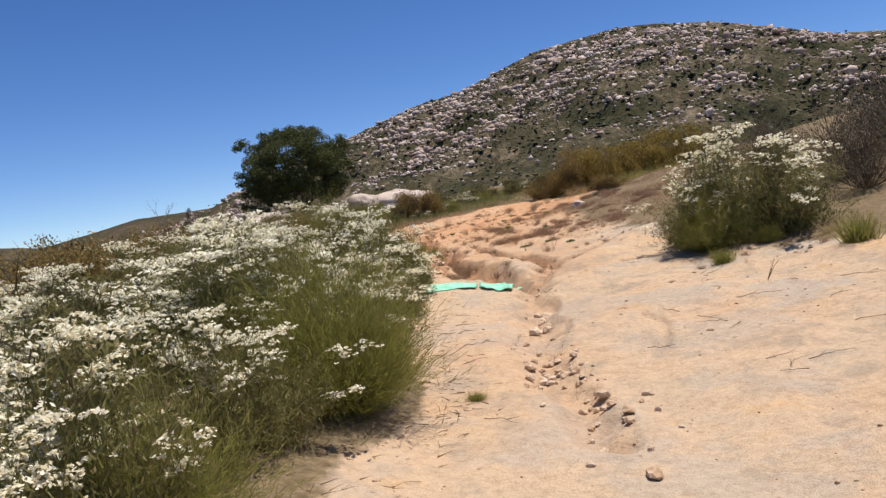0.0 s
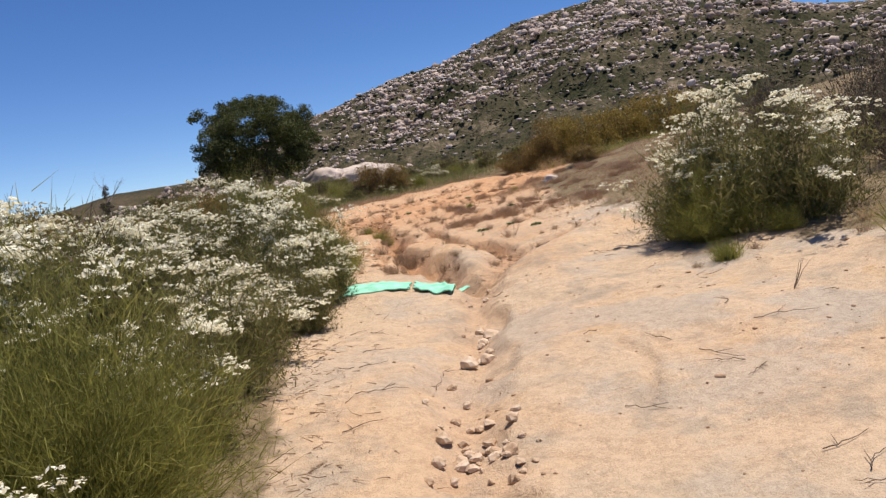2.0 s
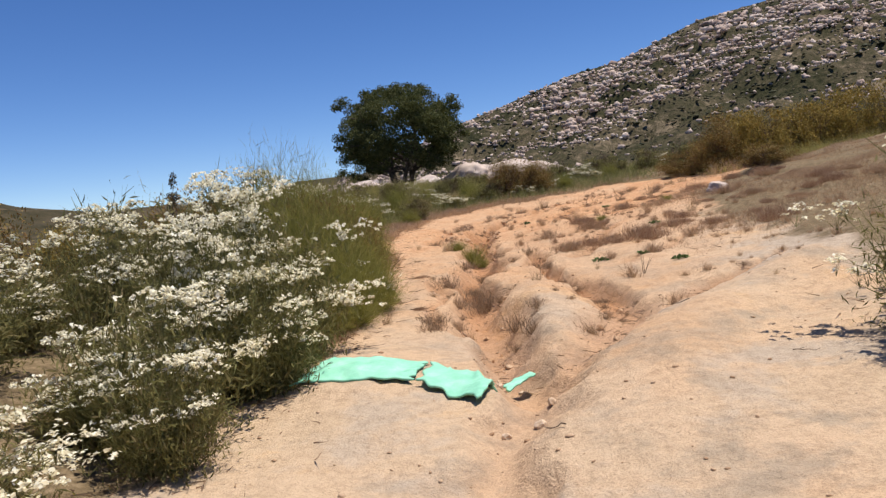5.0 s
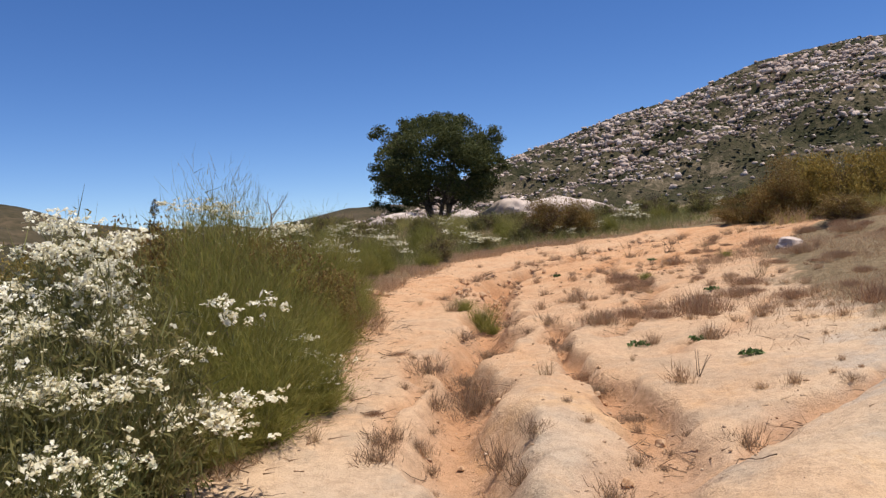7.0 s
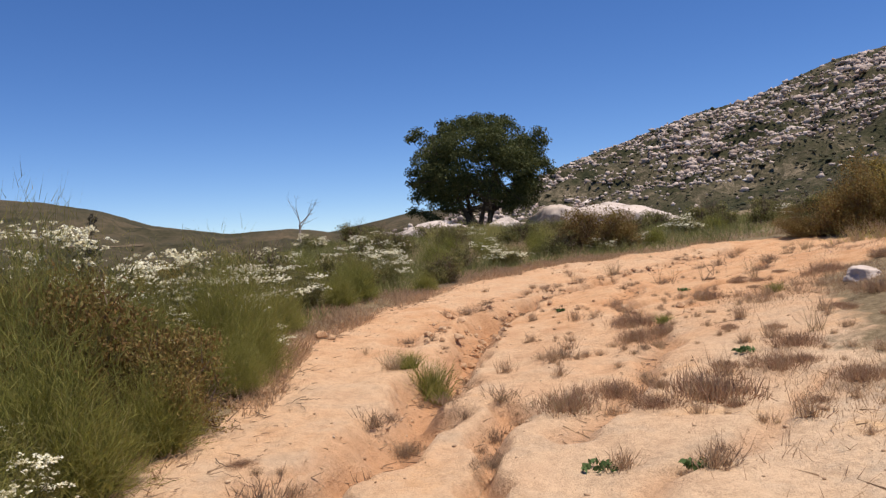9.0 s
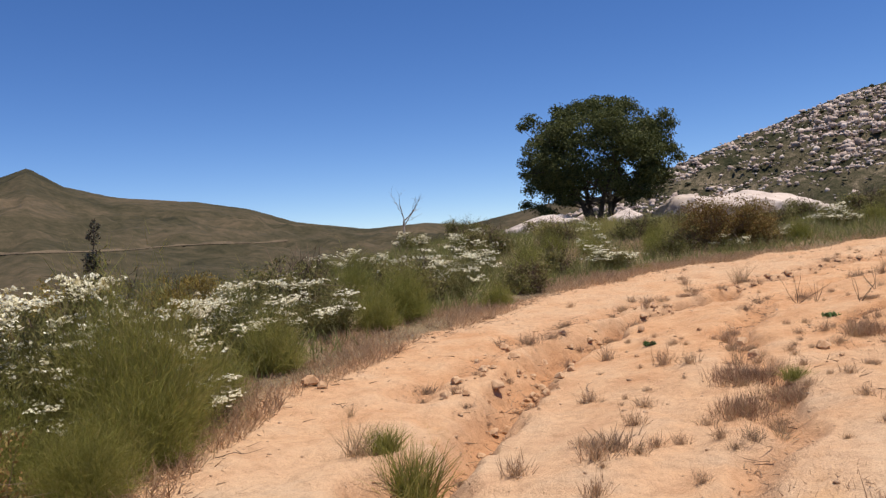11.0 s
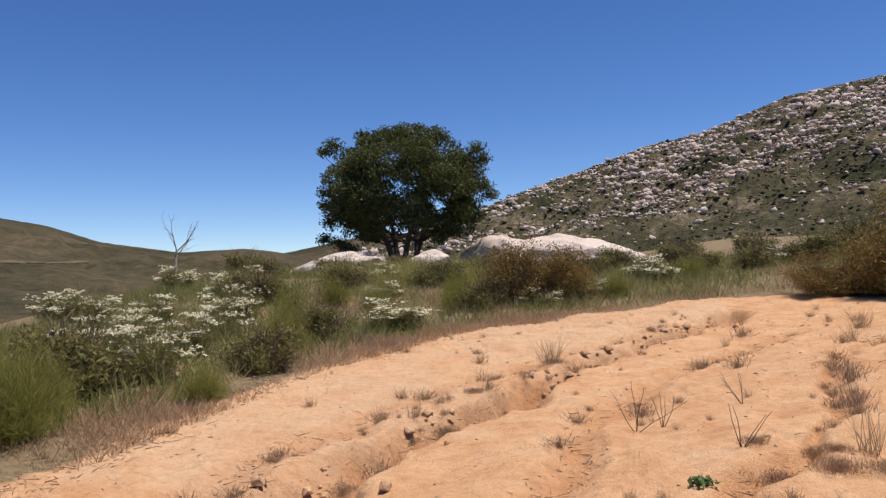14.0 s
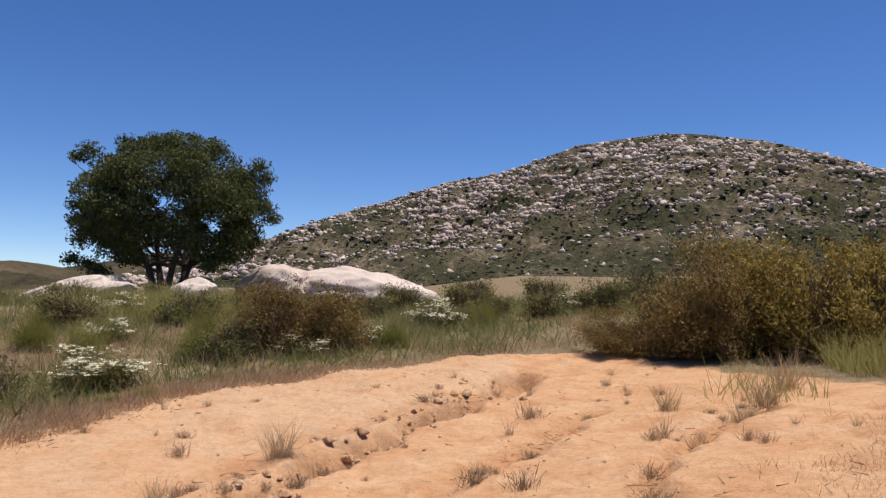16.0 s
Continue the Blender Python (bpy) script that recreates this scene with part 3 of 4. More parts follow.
# ---- the oak ----
def oak(x, y):
    rng = np.random.default_rng(21)
    z = gz(x, y)
    t = thing("oak_tree", pose(x, y, z), "dark green spreading oak with several trunks beside boulders", "tree")
    woods, tips = [], []
    for i in range(5):
        a = i * 1.26 + rng.uniform(-0.3, 0.3)
        lean = rng.uniform(0.5, 1.2)
        p = np.array([0.35 * math.cos(a), 0.3 * math.sin(a), -0.15])
        pts, rad = [p], [0.12]
        way = np.array([math.cos(a) * lean * 0.45, math.sin(a) * lean * 0.45, 1.0])
        for s in range(7):
            way = unit(way + rng.normal(0, 0.16, 3) * [1, 1, 0.3])
            p = p + way * 0.62
            pts.append(p)
            rad.append(0.12 * (1 - (s + 1) / 8) + 0.02)
        woods.append(tube(pts, rad, 8))
        for s in range(2, 8):
            for _ in range(3):
                b = rng.uniform(0, 6.28)
                d = unit(np.array([math.cos(b), math.sin(b), rng.uniform(0.1, 0.7)]))
                q, pp, rr = pts[s], [pts[s]], [rad[s] * 0.55]
                for k in range(5):
                    d = unit(d + rng.normal(0, 0.22, 3))
                    q = q + d * rng.uniform(0.2, 0.36)
                    pp.append(q)
                    rr.append(rad[s] * 0.55 * (1 - (k + 1) / 6) + 0.006)
                woods.append(tube(pp, rr, 5))
                tips.append(q)
    v, f = join(*woods)
    part("trunk", mesh_np("trunk", v, f), M_BARK, t, "several dark leaning trunks with limbs", True)
    at = []
    for i in range(230):
        d = unit(rng.normal(size=3))
        d = d / max(abs(d[0]) ** 2.6 + abs(d[1]) ** 2.6 + abs(d[2]) ** 2.6, 1e-6) ** (1 / 2.6)
        c = d * rng.uniform(0.62, 1.0) ** 0.5 * [2.75, 2.5, 2.15] + [0.05, 0, 3.15]
        wide = math.hypot(c[0], c[1])
        if c[2] < 1.9 and wide < 1.6:
            continue
        r = rng.uniform(0.3, 0.68) * (0.8 if c[2] > 4.6 else 1.0)
        n = int(560 * (r / 0.6) ** 2)
        q = unit(rng.normal(size=(n, 3))) * rng.uniform(0.35, 1.0, (n, 1)) ** 0.5
        at.append(c + q * r * [1.15, 1.1, 0.72] + rng.normal(0, 0.05, (n, 3)))
    # outer lobes that break the outline, and low hanging sprays
    for cx, cy, cz, r in ((-2.9, 0.1, 5.0, 0.5), (-3.25, 0, 4.75, 0.33), (-3.2, 0.2, 3.1, 0.5), (-3.3, 0.1, 2.6, 0.35), (-3.1, 0.2, 1.9, 0.5), (-3.2, -0.2, 1.2, 0.4), (-2.5, -0.6, 1.0, 0.45),
                          (2.9, 0.2, 4.6, 0.5), (3.2, 0.2, 4.2, 0.35), (3.2, 0, 3.1, 0.45), (3.45, 0, 2.75, 0.35), (2.8, 0.3, 2.0, 0.5), (2.2, -0.8, 1.35, 0.45), (1.6, -1.3, 1.0, 0.4), (-1.9, -1.3, 0.75, 0.4),
                          (-1.6, 0, 5.3, 0.45), (0, 0, 5.45, 0.5), (1.3, 0.2, 5.3, 0.45), (0.7, -0.4, 5.45, 0.3), (-0.8, 0.3, 5.5, 0.35)):
        n = int(900 * r)
        q = unit(rng.normal(size=(n, 3))) * rng.uniform(0.2, 1.0, (n, 1))
        at.append(np.array([cx, cy, cz]) + q * r * [1.1, 1.1, 0.75])
    at = np.concatenate(at)
    part("crown", mesh_np("crown", *leaves(rng, at, 0.115, 0.5)), M_OAK, t, "uneven crown of small dark leaves with gaps")


oak(-6.2, 48.6)


def dead_tree(x, y, h):
    rng = np.random.default_rng(31)
    t = thing("dead_tree", pose(x, y, gz(x, y) - 0.05), "bare grey dead sapling with forked twigs among bushes", "tree")
    woods = []

    def grow(p, d, r, length, depth):
        pts, rad = [p], [r]
        for k in range(5):
            d = unit(d + rng.normal(0, 0.14, 3) + np.array([0, 0, 0.06]))
            p = p + d * length / 5
            pts.append(p)
            rad.append(r * (1 - 0.55 * (k + 1) / 5))
        woods.append(tube(pts, rad, 5))
        if depth:
            for _ in range(3):
                grow(pts[rng.integers(2, 6)], unit(d + rng.normal(0, 0.55, 3)), rad[-1] * 0.85, length * rng.uniform(0.5, 0.75), depth - 1)

    grow(np.zeros(3), np.array([0.05, 0, 1.0]), 0.075, h * 0.55, 3)
    v, f = join(*woods)
    part("trunk", mesh_np("trunk", v, f), M_DEADWOOD, t, smooth=True)


dead_tree(-13.3, 43.5, 2.45)


# ---- shrubs ----
def dome(rng, n, r, h, low=0.0, shell=0.55):
    """Points inside an upright dome of radius r and height h, mostly near its skin."""
    d = unit(rng.normal(size=(n, 3)))
    d[:, 2] = np.abs(d[:, 2])
    q = d * rng.uniform(shell, 1.0, (n, 1)) * (1 + 0.18 * np.sin(5 * np.arctan2(d[:, 1], d[:, 0]) + rng.uniform(0, 6)))[:, None]
    return q * [r, r, h * (1 - low)] + [0, 0, h * low]


def flower_bush(rng, r, h, heads=60, label="wild bush with flat clusters of small cream flowers"):
    """A thicket of leafy stems; many end in flat flower clusters."""
    t = thing("flower_bush", pose(0, 0, 0), label, "bush", "flowering bushes beside the trail")
    n = max(heads * 2, int(150 * r))
    top = dome(rng, n, r, h, 0.3, 0.7)
    top[:, 2] *= rng.uniform(0.7, 1.05, n)
    top[:heads, 2] *= np.where(rng.uniform(size=heads) < 0.45, rng.uniform(0.55, 0.95, heads), rng.uniform(0.98, 1.15, heads))
    base = np.concatenate([top[:, :2] * 0.25 + rng.normal(0, 0.05, (n, 2)), np.full((n, 1), -0.03)], 1)
    length = np.linalg.norm(top - base, axis=1)
    way = unit(top - base)
    stem = ribbons(rng, base, way, length, 0.011, 0.0, 4)
    mid = base[:, None] + (top - base)[:, None] * np.linspace(0.2, 0.92, 9)[None, :, None]
    mid = mid.reshape(-1, 3) + rng.normal(0, 0.025, (n * 9, 3))
    twig = ribbons(rng, mid, unit(np.repeat(way, 9, 0) + rng.normal(0, 0.5, (n * 9, 3))), rng.uniform(0.08, 0.22, n * 9), 0.008, 0.2, 1)
    lp = np.repeat(mid, 4, 0) + rng.normal(0, 0.05, (len(mid) * 4, 3))
    low = dome(rng, int(2600 * r * h), r * 0.92, h * 0.78, 0, 0.3)
    part("foliage", mesh_np("foliage", *leaves(rng, np.concatenate([lp, low]), 0.07, 0.17, 0.9)), M_FLEAF, t)
    # heads stand in loose groups, each a flat spray of small domed florets
    lead = top[:heads] * [1.06, 1.06, 1.02]
    for i in range(heads):
        if i % 3:
            lead[i] = lead[i - i % 3] + rng.normal(0, 1, 3) * [0.11, 0.11, 0.05]
    umbels = 11
    spread_r = np.repeat(rng.uniform(0.04, 0.095, heads), umbels)[:, None]
    c = np.repeat(lead, umbels, 0) + rng.normal(0, 1, (umbels * heads, 3)) * [1, 1, 0.3] * spread_r
    rays = ribbons(rng, np.repeat(lead, umbels, 0) - [0, 0, 0.12], c - np.repeat(lead, umbels, 0) + [0, 0, 0.12], 0.12, 0.004, 0.1, 1)
    part("stem_clump", mesh_np("stem_clump", *join(stem, twig, rays)), M_STEM, t)
    k = 9
    fl = np.repeat(c, k, 0) + rng.normal(0, 1, (len(c) * k, 3)) * [0.014, 0.014, 0.005]
    m = len(fl)
    a = rng.uniform(0, 6.28, m)
    s = rng.uniform(0.007, 0.015, (m, 1))
    u = np.stack([np.cos(a), np.sin(a), rng.normal(0, 0.4, m)], -1)
    w = np.stack([-np.sin(a), np.cos(a), rng.normal(0, 0.4, m)], -1)
    v = np.stack([fl - u * s, fl + w * s, fl + u * s, fl - w * s], 1).reshape(-1, 3)
    part("bloom", mesh_np("bloom", v, np.arange(4 * m).reshape(m, 4)), M_PETAL, t, "flat clusters of cream florets")["kind"] = "stuff"
    return t


def feather_shrub(rng, r, h, n=700, material=None, label="dense olive-green broom-like shrub with fine upright strands", name="feathery_shrub"):
    t = thing(name, pose(0, 0, 0), label, "shrub", "feathery shrubs beside the trail")
    material = material or M_FEATHER
    tip = dome(rng, n, r, h * 0.95, 0.1, 0.45)
    base = np.concatenate([tip[:, :2] * 0.2 + rng.normal(0, 0.04, (n, 2)), np.full((n, 1), -0.03)], 1)
    way = tip - base
    length = np.linalg.norm(way, axis=1)
    stem = ribbons(rng, base, way, length * 0.6, 0.003, 0.12, 2)
    part("stem_clump", mesh_np("stem_clump", *stem), material, t)
    k = 18
    u = np.tile(np.linspace(0.12, 1.0, k), n)[:, None]
    b = np.repeat(base, k, 0) + np.repeat(way, k, 0) * u + rng.normal(0, 0.028, (k * n, 3))
    w = unit(unit(np.repeat(way, k, 0)) + rng.normal(0, 0.48, (k * n, 3)) + [0, 0, 0.15])
    part("foliage", mesh_np("foliage", *ribbons(rng, b, w, rng.uniform(0.05, 0.15, k * n), 0.0038, 0.3, 1)), material, t)
    return t


def woody_shrub(rng, r, h, leaf, material, label, name="woody_shrub", group="", size=0.04, shell=0.45):
    """A shrub of branching wood and small leaf tufts with gaps between."""
    t = thing(name, pose(0, 0, 0), label, "shrub", group)
    n = int(60 + 30 * r)
    tip = dome(rng, n, r, h, 0.1, 0.6)
    base = np.concatenate([tip[:, :2] * 0.12, np.full((n, 1), -0.05)], 1)
    way = tip - base
    length = np.linalg.norm(way, axis=1)
    stem = ribbons(rng, base, way, length, 0.02, 0.15, 5)
    b = np.repeat(base, 7, 0) + np.repeat(way, 7, 0) * np.tile(np.linspace(0.3, 0.95, 7), n)[:, None]
    w = unit(unit(np.repeat(way, 7, 0)) + rng.normal(0, 0.6, (7 * n, 3)))
    side = ribbons(rng, b, w, rng.uniform(0.12, 0.4, 7 * n), 0.011, 0.2, 1)
    part("branchwork", mesh_np("branchwork", *join(stem, side)), M_TWIG, t)
    # leaf tufts gather on boughs, which leaves gaps and an uneven outline
    bough = dome(rng, int(16 + 16 * r), r * 0.88, h * 0.9, 0.12, shell + 0.1)
    tufts = bough[rng.integers(0, len(bough), int(leaf / 40))]
    tufts = tufts + rng.normal(0, 1, tufts.shape) * [0.15 * r, 0.15 * r, 0.1 * h]
    lp = np.repeat(tufts, 40, 0) + rng.normal(0, 1, (len(tufts) * 40, 3)) * [0.085, 0.085, 0.07] * (0.6 + 0.3 * h)
    lp[:, 2] = np.maximum(lp[:, 2], 0.02)
    part("foliage", mesh_np("foliage", *leaves(rng, lp, size, 0.42, 0.5)), material, t)
    return t


def tuft(rng, r, h, n, material, label, name="grass_tuft", group="tufts on the trail", wide=0.006, spread_out=0.6, category="grass tuft"):
    """A tuft of bent blades in one mesh."""
    base = np.concatenate([rng.normal(0, r * 0.22, (n, 2)), np.full((n, 1), -0.01)], 1)
    way = np.concatenate([rng.normal(0, spread_out, (n, 2)), np.ones((n, 1))], 1)
    way = unit(way)
    v, f = ribbons(rng, base, way, h * rng.uniform(0.5, 1.1, n), wide, 0.25, 3, 0.12)
    ob = part(name, mesh_np(name, v, f), material)
    return tagged(ob, label, category, group)


def placed(ob, x, y, scale=1.0, rz=0.0, sz=1.0, dz=0.0):
    return Matrix.Translation((x, y, gz(x, y) + dz)) @ Matrix.Rotation(rz, 4, "Z") @ Matrix.Diagonal((scale, scale, scale * sz, 1))


def plant(template, spots, rng=random.Random(3)):
    """Puts the template at the first spot and copies at the rest. Spots: x, y, scale, height factor."""
    for i, (x, y, s, sz) in enumerate(spots):
        m = placed(template, x, y, s, rng.uniform(0, 6.28), sz)
        if i == 0:
            template.matrix_basis = m
        else:
            copy = copy_thing(template, Matrix.Identity(4))
            copy.matrix_basis = m


g = np.random.default_rng(77)
FLOWER_A = flower_bush(g, 0.75, 1.25, 36)
FLOWER_B = flower_bush(g, 0.60, 1.0, 25)
FLOWER_C = flower_bush(g, 0.55, 0.85, 36, "low rounded bush dotted with cream flower clusters")
FEATHER_A = feather_shrub(g, 0.8, 1.3, 1700)
FEATHER_B = feather_shrub(g, 0.45, 0.85, 600, None, "olive-green feathery shrub with bare stems at its foot")
GREEN_B = woody_shrub(g, 0.6, 0.9, 3400, M_FLEAF, "dark green leafy shrub without flowers", "green_shrub", "shrubs beside the trail", 0.064, 0.3)
RUST_A = woody_shrub(g, 0.85, 1.15, 13000, M_BROWNLEAF, "rust-brown bushy shrub with dry seed heads", "rusty_shrub", "shrubs beside the trail", 0.048, 0.3)
GREY_A = woody_shrub(g, 0.9, 1.5, 5200, M_GREYLEAF, "tall grey-brown dry brush with thin branches", "dry_shrub", "dry brush on the slope", 0.035, 0.3)
GOLD_A = woody_shrub(g, 0.95, 1.15, 15000, M_GOLDLEAF, "golden-topped bushy shrub on the slope", "golden_shrub", "shrubs beside the trail", 0.055, 0.3)
OLIVE_A = woody_shrub(g, 1.25, 1.75, 36000, M_BROWNLEAF, "large brown and olive shrub that shades the trail", "large_shrub", "shrubs beside the trail", 0.056, 0.25)

rnd = random.Random(9)
# the thick flowering bank beside the first stretch of the trail
bank = []
y = 1.6
while y < 12.2:
    edge = float(curve_at(y, EDGE_L))
    for k in range(4):
        x = edge - 0.62 - k * 0.95 + rnd.uniform(-0.25, 0.25)
        bank.append((x, y + rnd.uniform(-0.3, 0.3), rnd.uniform(0.75, 1.1) * (1.0 if k else 0.8), rnd.uniform(0.75, 1.25)))
    y += 1.0
bank += [(-3.45, 6.5, 0.75, 1.05), (-3.25, 7.3, 0.75, 1.1), (-3.2, 8.3, 0.8, 1.1), (-4.2, 6.2, 0.95, 1.1)]
bank = [b for b in bank if math.hypot(b[0] + 3.25, b[1] - 5.1) > 0.75 and math.hypot(b[0] + 3.3, b[1] - 4.0) > 0.4]
plant(FLOWER_A, bank[0::2] + [(-4.15, 17.5, 0.9, 1.0), (-2.95, 11.9, 0.8, 1.5), (-3.45, 12.5, 0.85, 1.45), (-3.1, 11.0, 0.75, 1.4), (-4.4, 16.5, 1.1, 1.15), (1.9, 9.95, 1.25, 1.1), (2.5, 9.5, 1.15, 1.0), (2.1, 10.8, 1.0, 1.15), (1.45, 10.2, 0.85, 1.0)])
plant(FLOWER_B, bank[1::2] + [(-3.3, 12.3, 0.85, 1.15), (-2.62, 10.75, 0.75, 1.3), (-2.7, 11.4, 0.85, 1.35), (-2.75, 9.5, 0.6, 1.2), (-3.9, 12.9, 1.0, 1.1), (-2.85, 11.7, 1.00, 1.2), (-2.8, 10.9, 0.80, 1.2), (-3, 9.9, 0.90, 1.2), (-3.7, 13.9, 0.85, 1.05), (-2.85, 14.05, 0.65, 0.95), (-4.5, 14.6, 1.0, 1.0), (-4.4, 12.7, 1.20, 1.1), (-4.2, 13.8, 0.9, 1),
                              (-4.5, 18.1, 0.8, 1.0), (-3.9, 17.95, 1.0, 1.35), (-3.45, 18.25, 0.55, 0.9), (-4.9, 19.0, 0.85, 0.9), (-4.9, 17.3, 1.00, 1.1), (-3.7, 17.3, 0.6, 1.0), (-4.6, 20.6, 0.97, 1), (-5.2, 20.2, 0.88, 1), (-4.5, 21.9, 0.84, 0.95),
                              (-5.4, 21.8, 0.97, 1), (-4.3, 25.6, 0.75, 1.05), (-4.9, 26.1, 0.82, 1), (-5.6, 26.6, 0.82, 1), (-4.7, 27.4, 0.75, 1), (-6.1, 28.6, 0.75, 1), (-5.2, 29.4, 0.67, 1), (-6.6, 24.6, 0.82, 1), (-7.2, 31, 0.75, 1)])
plant(FLOWER_C, [(-2.45, 13.6, 0.6, 0.85), (-2.75, 31.0, 1.25, 0.6), (-0.35, 33.6, 0.75, 0.75), (2.1, 37.0, 1.0, 1.0), (2.5, 37.3, 0.7, 1.1), (-5.9, 31.6, 1.0, 1.0), (-3.8, 34.6, 0.8, 0.8), (-7.5, 35.0, 1.1, 0.9), (-5.0, 39.0, 1.0, 0.8), (-8.5, 38.0, 1.2, 0.8),
                 (-11.4, 40.0, 1.2, 0.9), (-9.6, 32.6, 1.2, 0.9), (-12.6, 36.0, 1.2, 0.9), (5.6, 40.0, 0.9, 0.9), (-10.9, 28.0, 1.1, 0.9), (0.9, 34.7, 0.6, 0.9)])
plant(FEATHER_A, [(-3.55, 5.15, 1.1, 1.0), (-3.4, 17.55, 0.85, 1.2), (-2.95, 13.3, 0.95, 1.3), (-3.75, 15.3, 0.95, 1.4), (-3.35, 15.9, 0.75, 1.35), (-2.75, 12.4, 0.6, 0.9), (-2.95, 16.7, 0.5, 0.9), (1.5, 9.75, 0.8, 0.85), (-4.3, 2.6, 0.8, 0.8), (-3.75, 16.5, 0.8, 0.85)])
plant(FEATHER_B, [(-3.0, 14.6, 1.15, 1.15), (-2.75, 15.3, 0.8, 1.0), (-3.62, 18.62, 0.8, 0.85), (-3.1, 17.3, 0.95, 0.85), (-2.5, 12.75, 1.0, 0.95), (-2.35, 13.4, 0.8, 0.9), (-3.1, 17.2, 0.75, 0.9), (-3.4, 17.7, 0.85, 0.9), (-2.75, 14.5, 1.0, 0.9), (-3.95, 23.0, 1.0, 0.95), (-4.3, 23.7, 1.0, 1.0), (-3.9, 19.9, 0.9, 0.9), (-4.0, 22.3, 0.8, 0.9), (-3.7, 28.2, 1.0, 0.9), (-1.6, 34.5, 1.0, 0.9), (-2.3, 35.6, 1.0, 0.9),
                  (-2.0, 33.4, 0.9, 0.9), (1.2, 34.4, 0.8, 0.9), (-4.4, 30.6, 1.0, 1.0), (-3.5, 32.8, 1.0, 0.9), (-5.4, 24.3, 1.1, 1.0), (-6.2, 22.8, 1.1, 1.0), (-4.6, 33.6, 1.0, 0.9), (3.2, 37.5, 1.0, 0.8), (2.0, 9.2, 0.5, 0.7), (-3.3, 24.9, 0.7, 0.8)])
plant(GREEN_B, [(-5.2, 36.4, 1.2, 0.8), (-3.0, 37.6, 1.2, 0.8), (-0.6, 37.0, 1.1, 0.7), (-2.2, 40.5, 1.2, 0.7), (0.8, 40.0, 1.1, 0.7), (1.6, 42.5, 1.2, 0.8), (3.4, 41.5, 1.2, 0.8), (3.9, 44.5, 1.3, 0.8), (5.8, 43.0, 1.3, 0.8), (-7.2, 42.6, 1.2, 0.7), (-9.4, 41.6, 1.2, 0.8), (8.0, 41.0, 1.4, 0.9), (10.0, 38.5, 1.4, 1.0), (-11.0, 44.0, 1.3, 0.9), (-5.6, 45.0, 1.0, 0.7), (-3.3, 26.6, 0.8, 0.9), (-3.6, 29.5, 0.9, 0.9), (-1.4, 33.2, 0.9, 0.95), (-4.7, 24.9, 1.0, 1.0), (-5.6, 23.0, 1.1, 1.0), (3.4, 38.4, 1.0, 0.8), (4.9, 38.6, 1.1, 0.8), (6.4, 39.5, 1.3, 0.8), (-6.4, 34.0, 1.1, 0.9), (-6.2, 19.6, 1.1, 1.0), (-8.0, 27.0, 1.2, 1.0),
                 (-7.4, 21.5, 1.2, 1.0), (-4.9, 3.4, 1.0, 1.0), (-5.6, 5.6, 1.1, 1.0), (-4.3, 8.0, 1.0, 1.1), (-5.0, 10.0, 1.1, 1.0), (7.4, 37.0, 1.3, 1.0), (-5.8, 16.8, 1.1, 1.0)])
plant(RUST_A, [(-4.0, 15.9, 0.85, 1.1), (-4.5, 15.2, 0.9, 1.2), (-3.5, 15.5, 0.8, 1.2), (-2.95, 15.7, 0.6, 1.1), (-0.75, 33.9, 1.1, 1.05), (0.1, 34.3, 0.95, 1.1), (-3.5, 15.6, 0.6, 0.9), (-5.6, 10.6, 0.9, 1.1), (-6.5, 8.8, 0.95, 1.1), (4.4, 22.8, 0.7, 0.6), (-6.4, 12.6, 1.0, 1.2), (-7.4, 10.6, 1.0, 1.15), (-7.0, 14.2, 1.0, 1.25)])
plant(GREY_A, [(5.2, 12.3, 1.05, 1.0), (6.1, 11.4, 1.1, 1.05), (6.7, 13.3, 1.1, 1.0), (5.0, 14.4, 0.9, 0.9), (7.4, 12.0, 1.2, 1.05), (8.0, 14.6, 1.2, 1.0), (6.2, 16.6, 1.0, 0.9), (4.6, 10.9, 0.8, 0.9), (7.0, 9.9, 1.1, 1.0), (9.0, 12.2, 1.2, 1.0), (6.6, 19.6, 0.9, 0.8), (5.7, 9.6, 0.8, 0.9)])
plant(GOLD_A, [(7.5, 31.4, 1.2, 1.25), (8.7, 31.0, 1.25, 1.2), (7.0, 32.6, 1.2, 1.35), (9.7, 32.4, 1.35, 1.3), (10.6, 30.2, 1.3, 1.3), (-8.3, 21.6, 0.95, 1.15), (-9.3, 20.6, 1.0, 1.25), (-7.7, 23.2, 0.7, 1.2)])
plant(OLIVE_A, [(5.9, 32.2, 0.9, 1.15), (4.9, 32.9, 0.62, 0.7)])


# ---- grass, weeds and litter ----
def scatter_blades(name, rng, n, accept, box, h, wide, material, label, lean=0.5, seg=2):
    """Many single blades over a stretch of ground, as one mesh."""
    x, y = rng.uniform(box[0], box[1], n * 12), rng.uniform(box[2], box[3], n * 12)
    keep = rng.uniform(size=n * 12) < accept(x, y)
    x, y = x[keep][:n], y[keep][:n]
    base = np.stack([x, y, ground(x, y) - 0.01], -1)
    way = np.concatenate([rng.normal(0, lean, (len(x), 2)), np.ones((len(x), 1))], 1)
    v, f = ribbons(rng, base, way, rng.uniform(h[0], h[1], len(x)) * (0.75 + 0.35 * vnoise(x * 1.7, y * 1.7, 61)), wide, 0.3, seg, 0.15)
    ob = part(name, mesh_np(name, v, f), material)
    tagged(ob, label, "grass", kind="stuff")


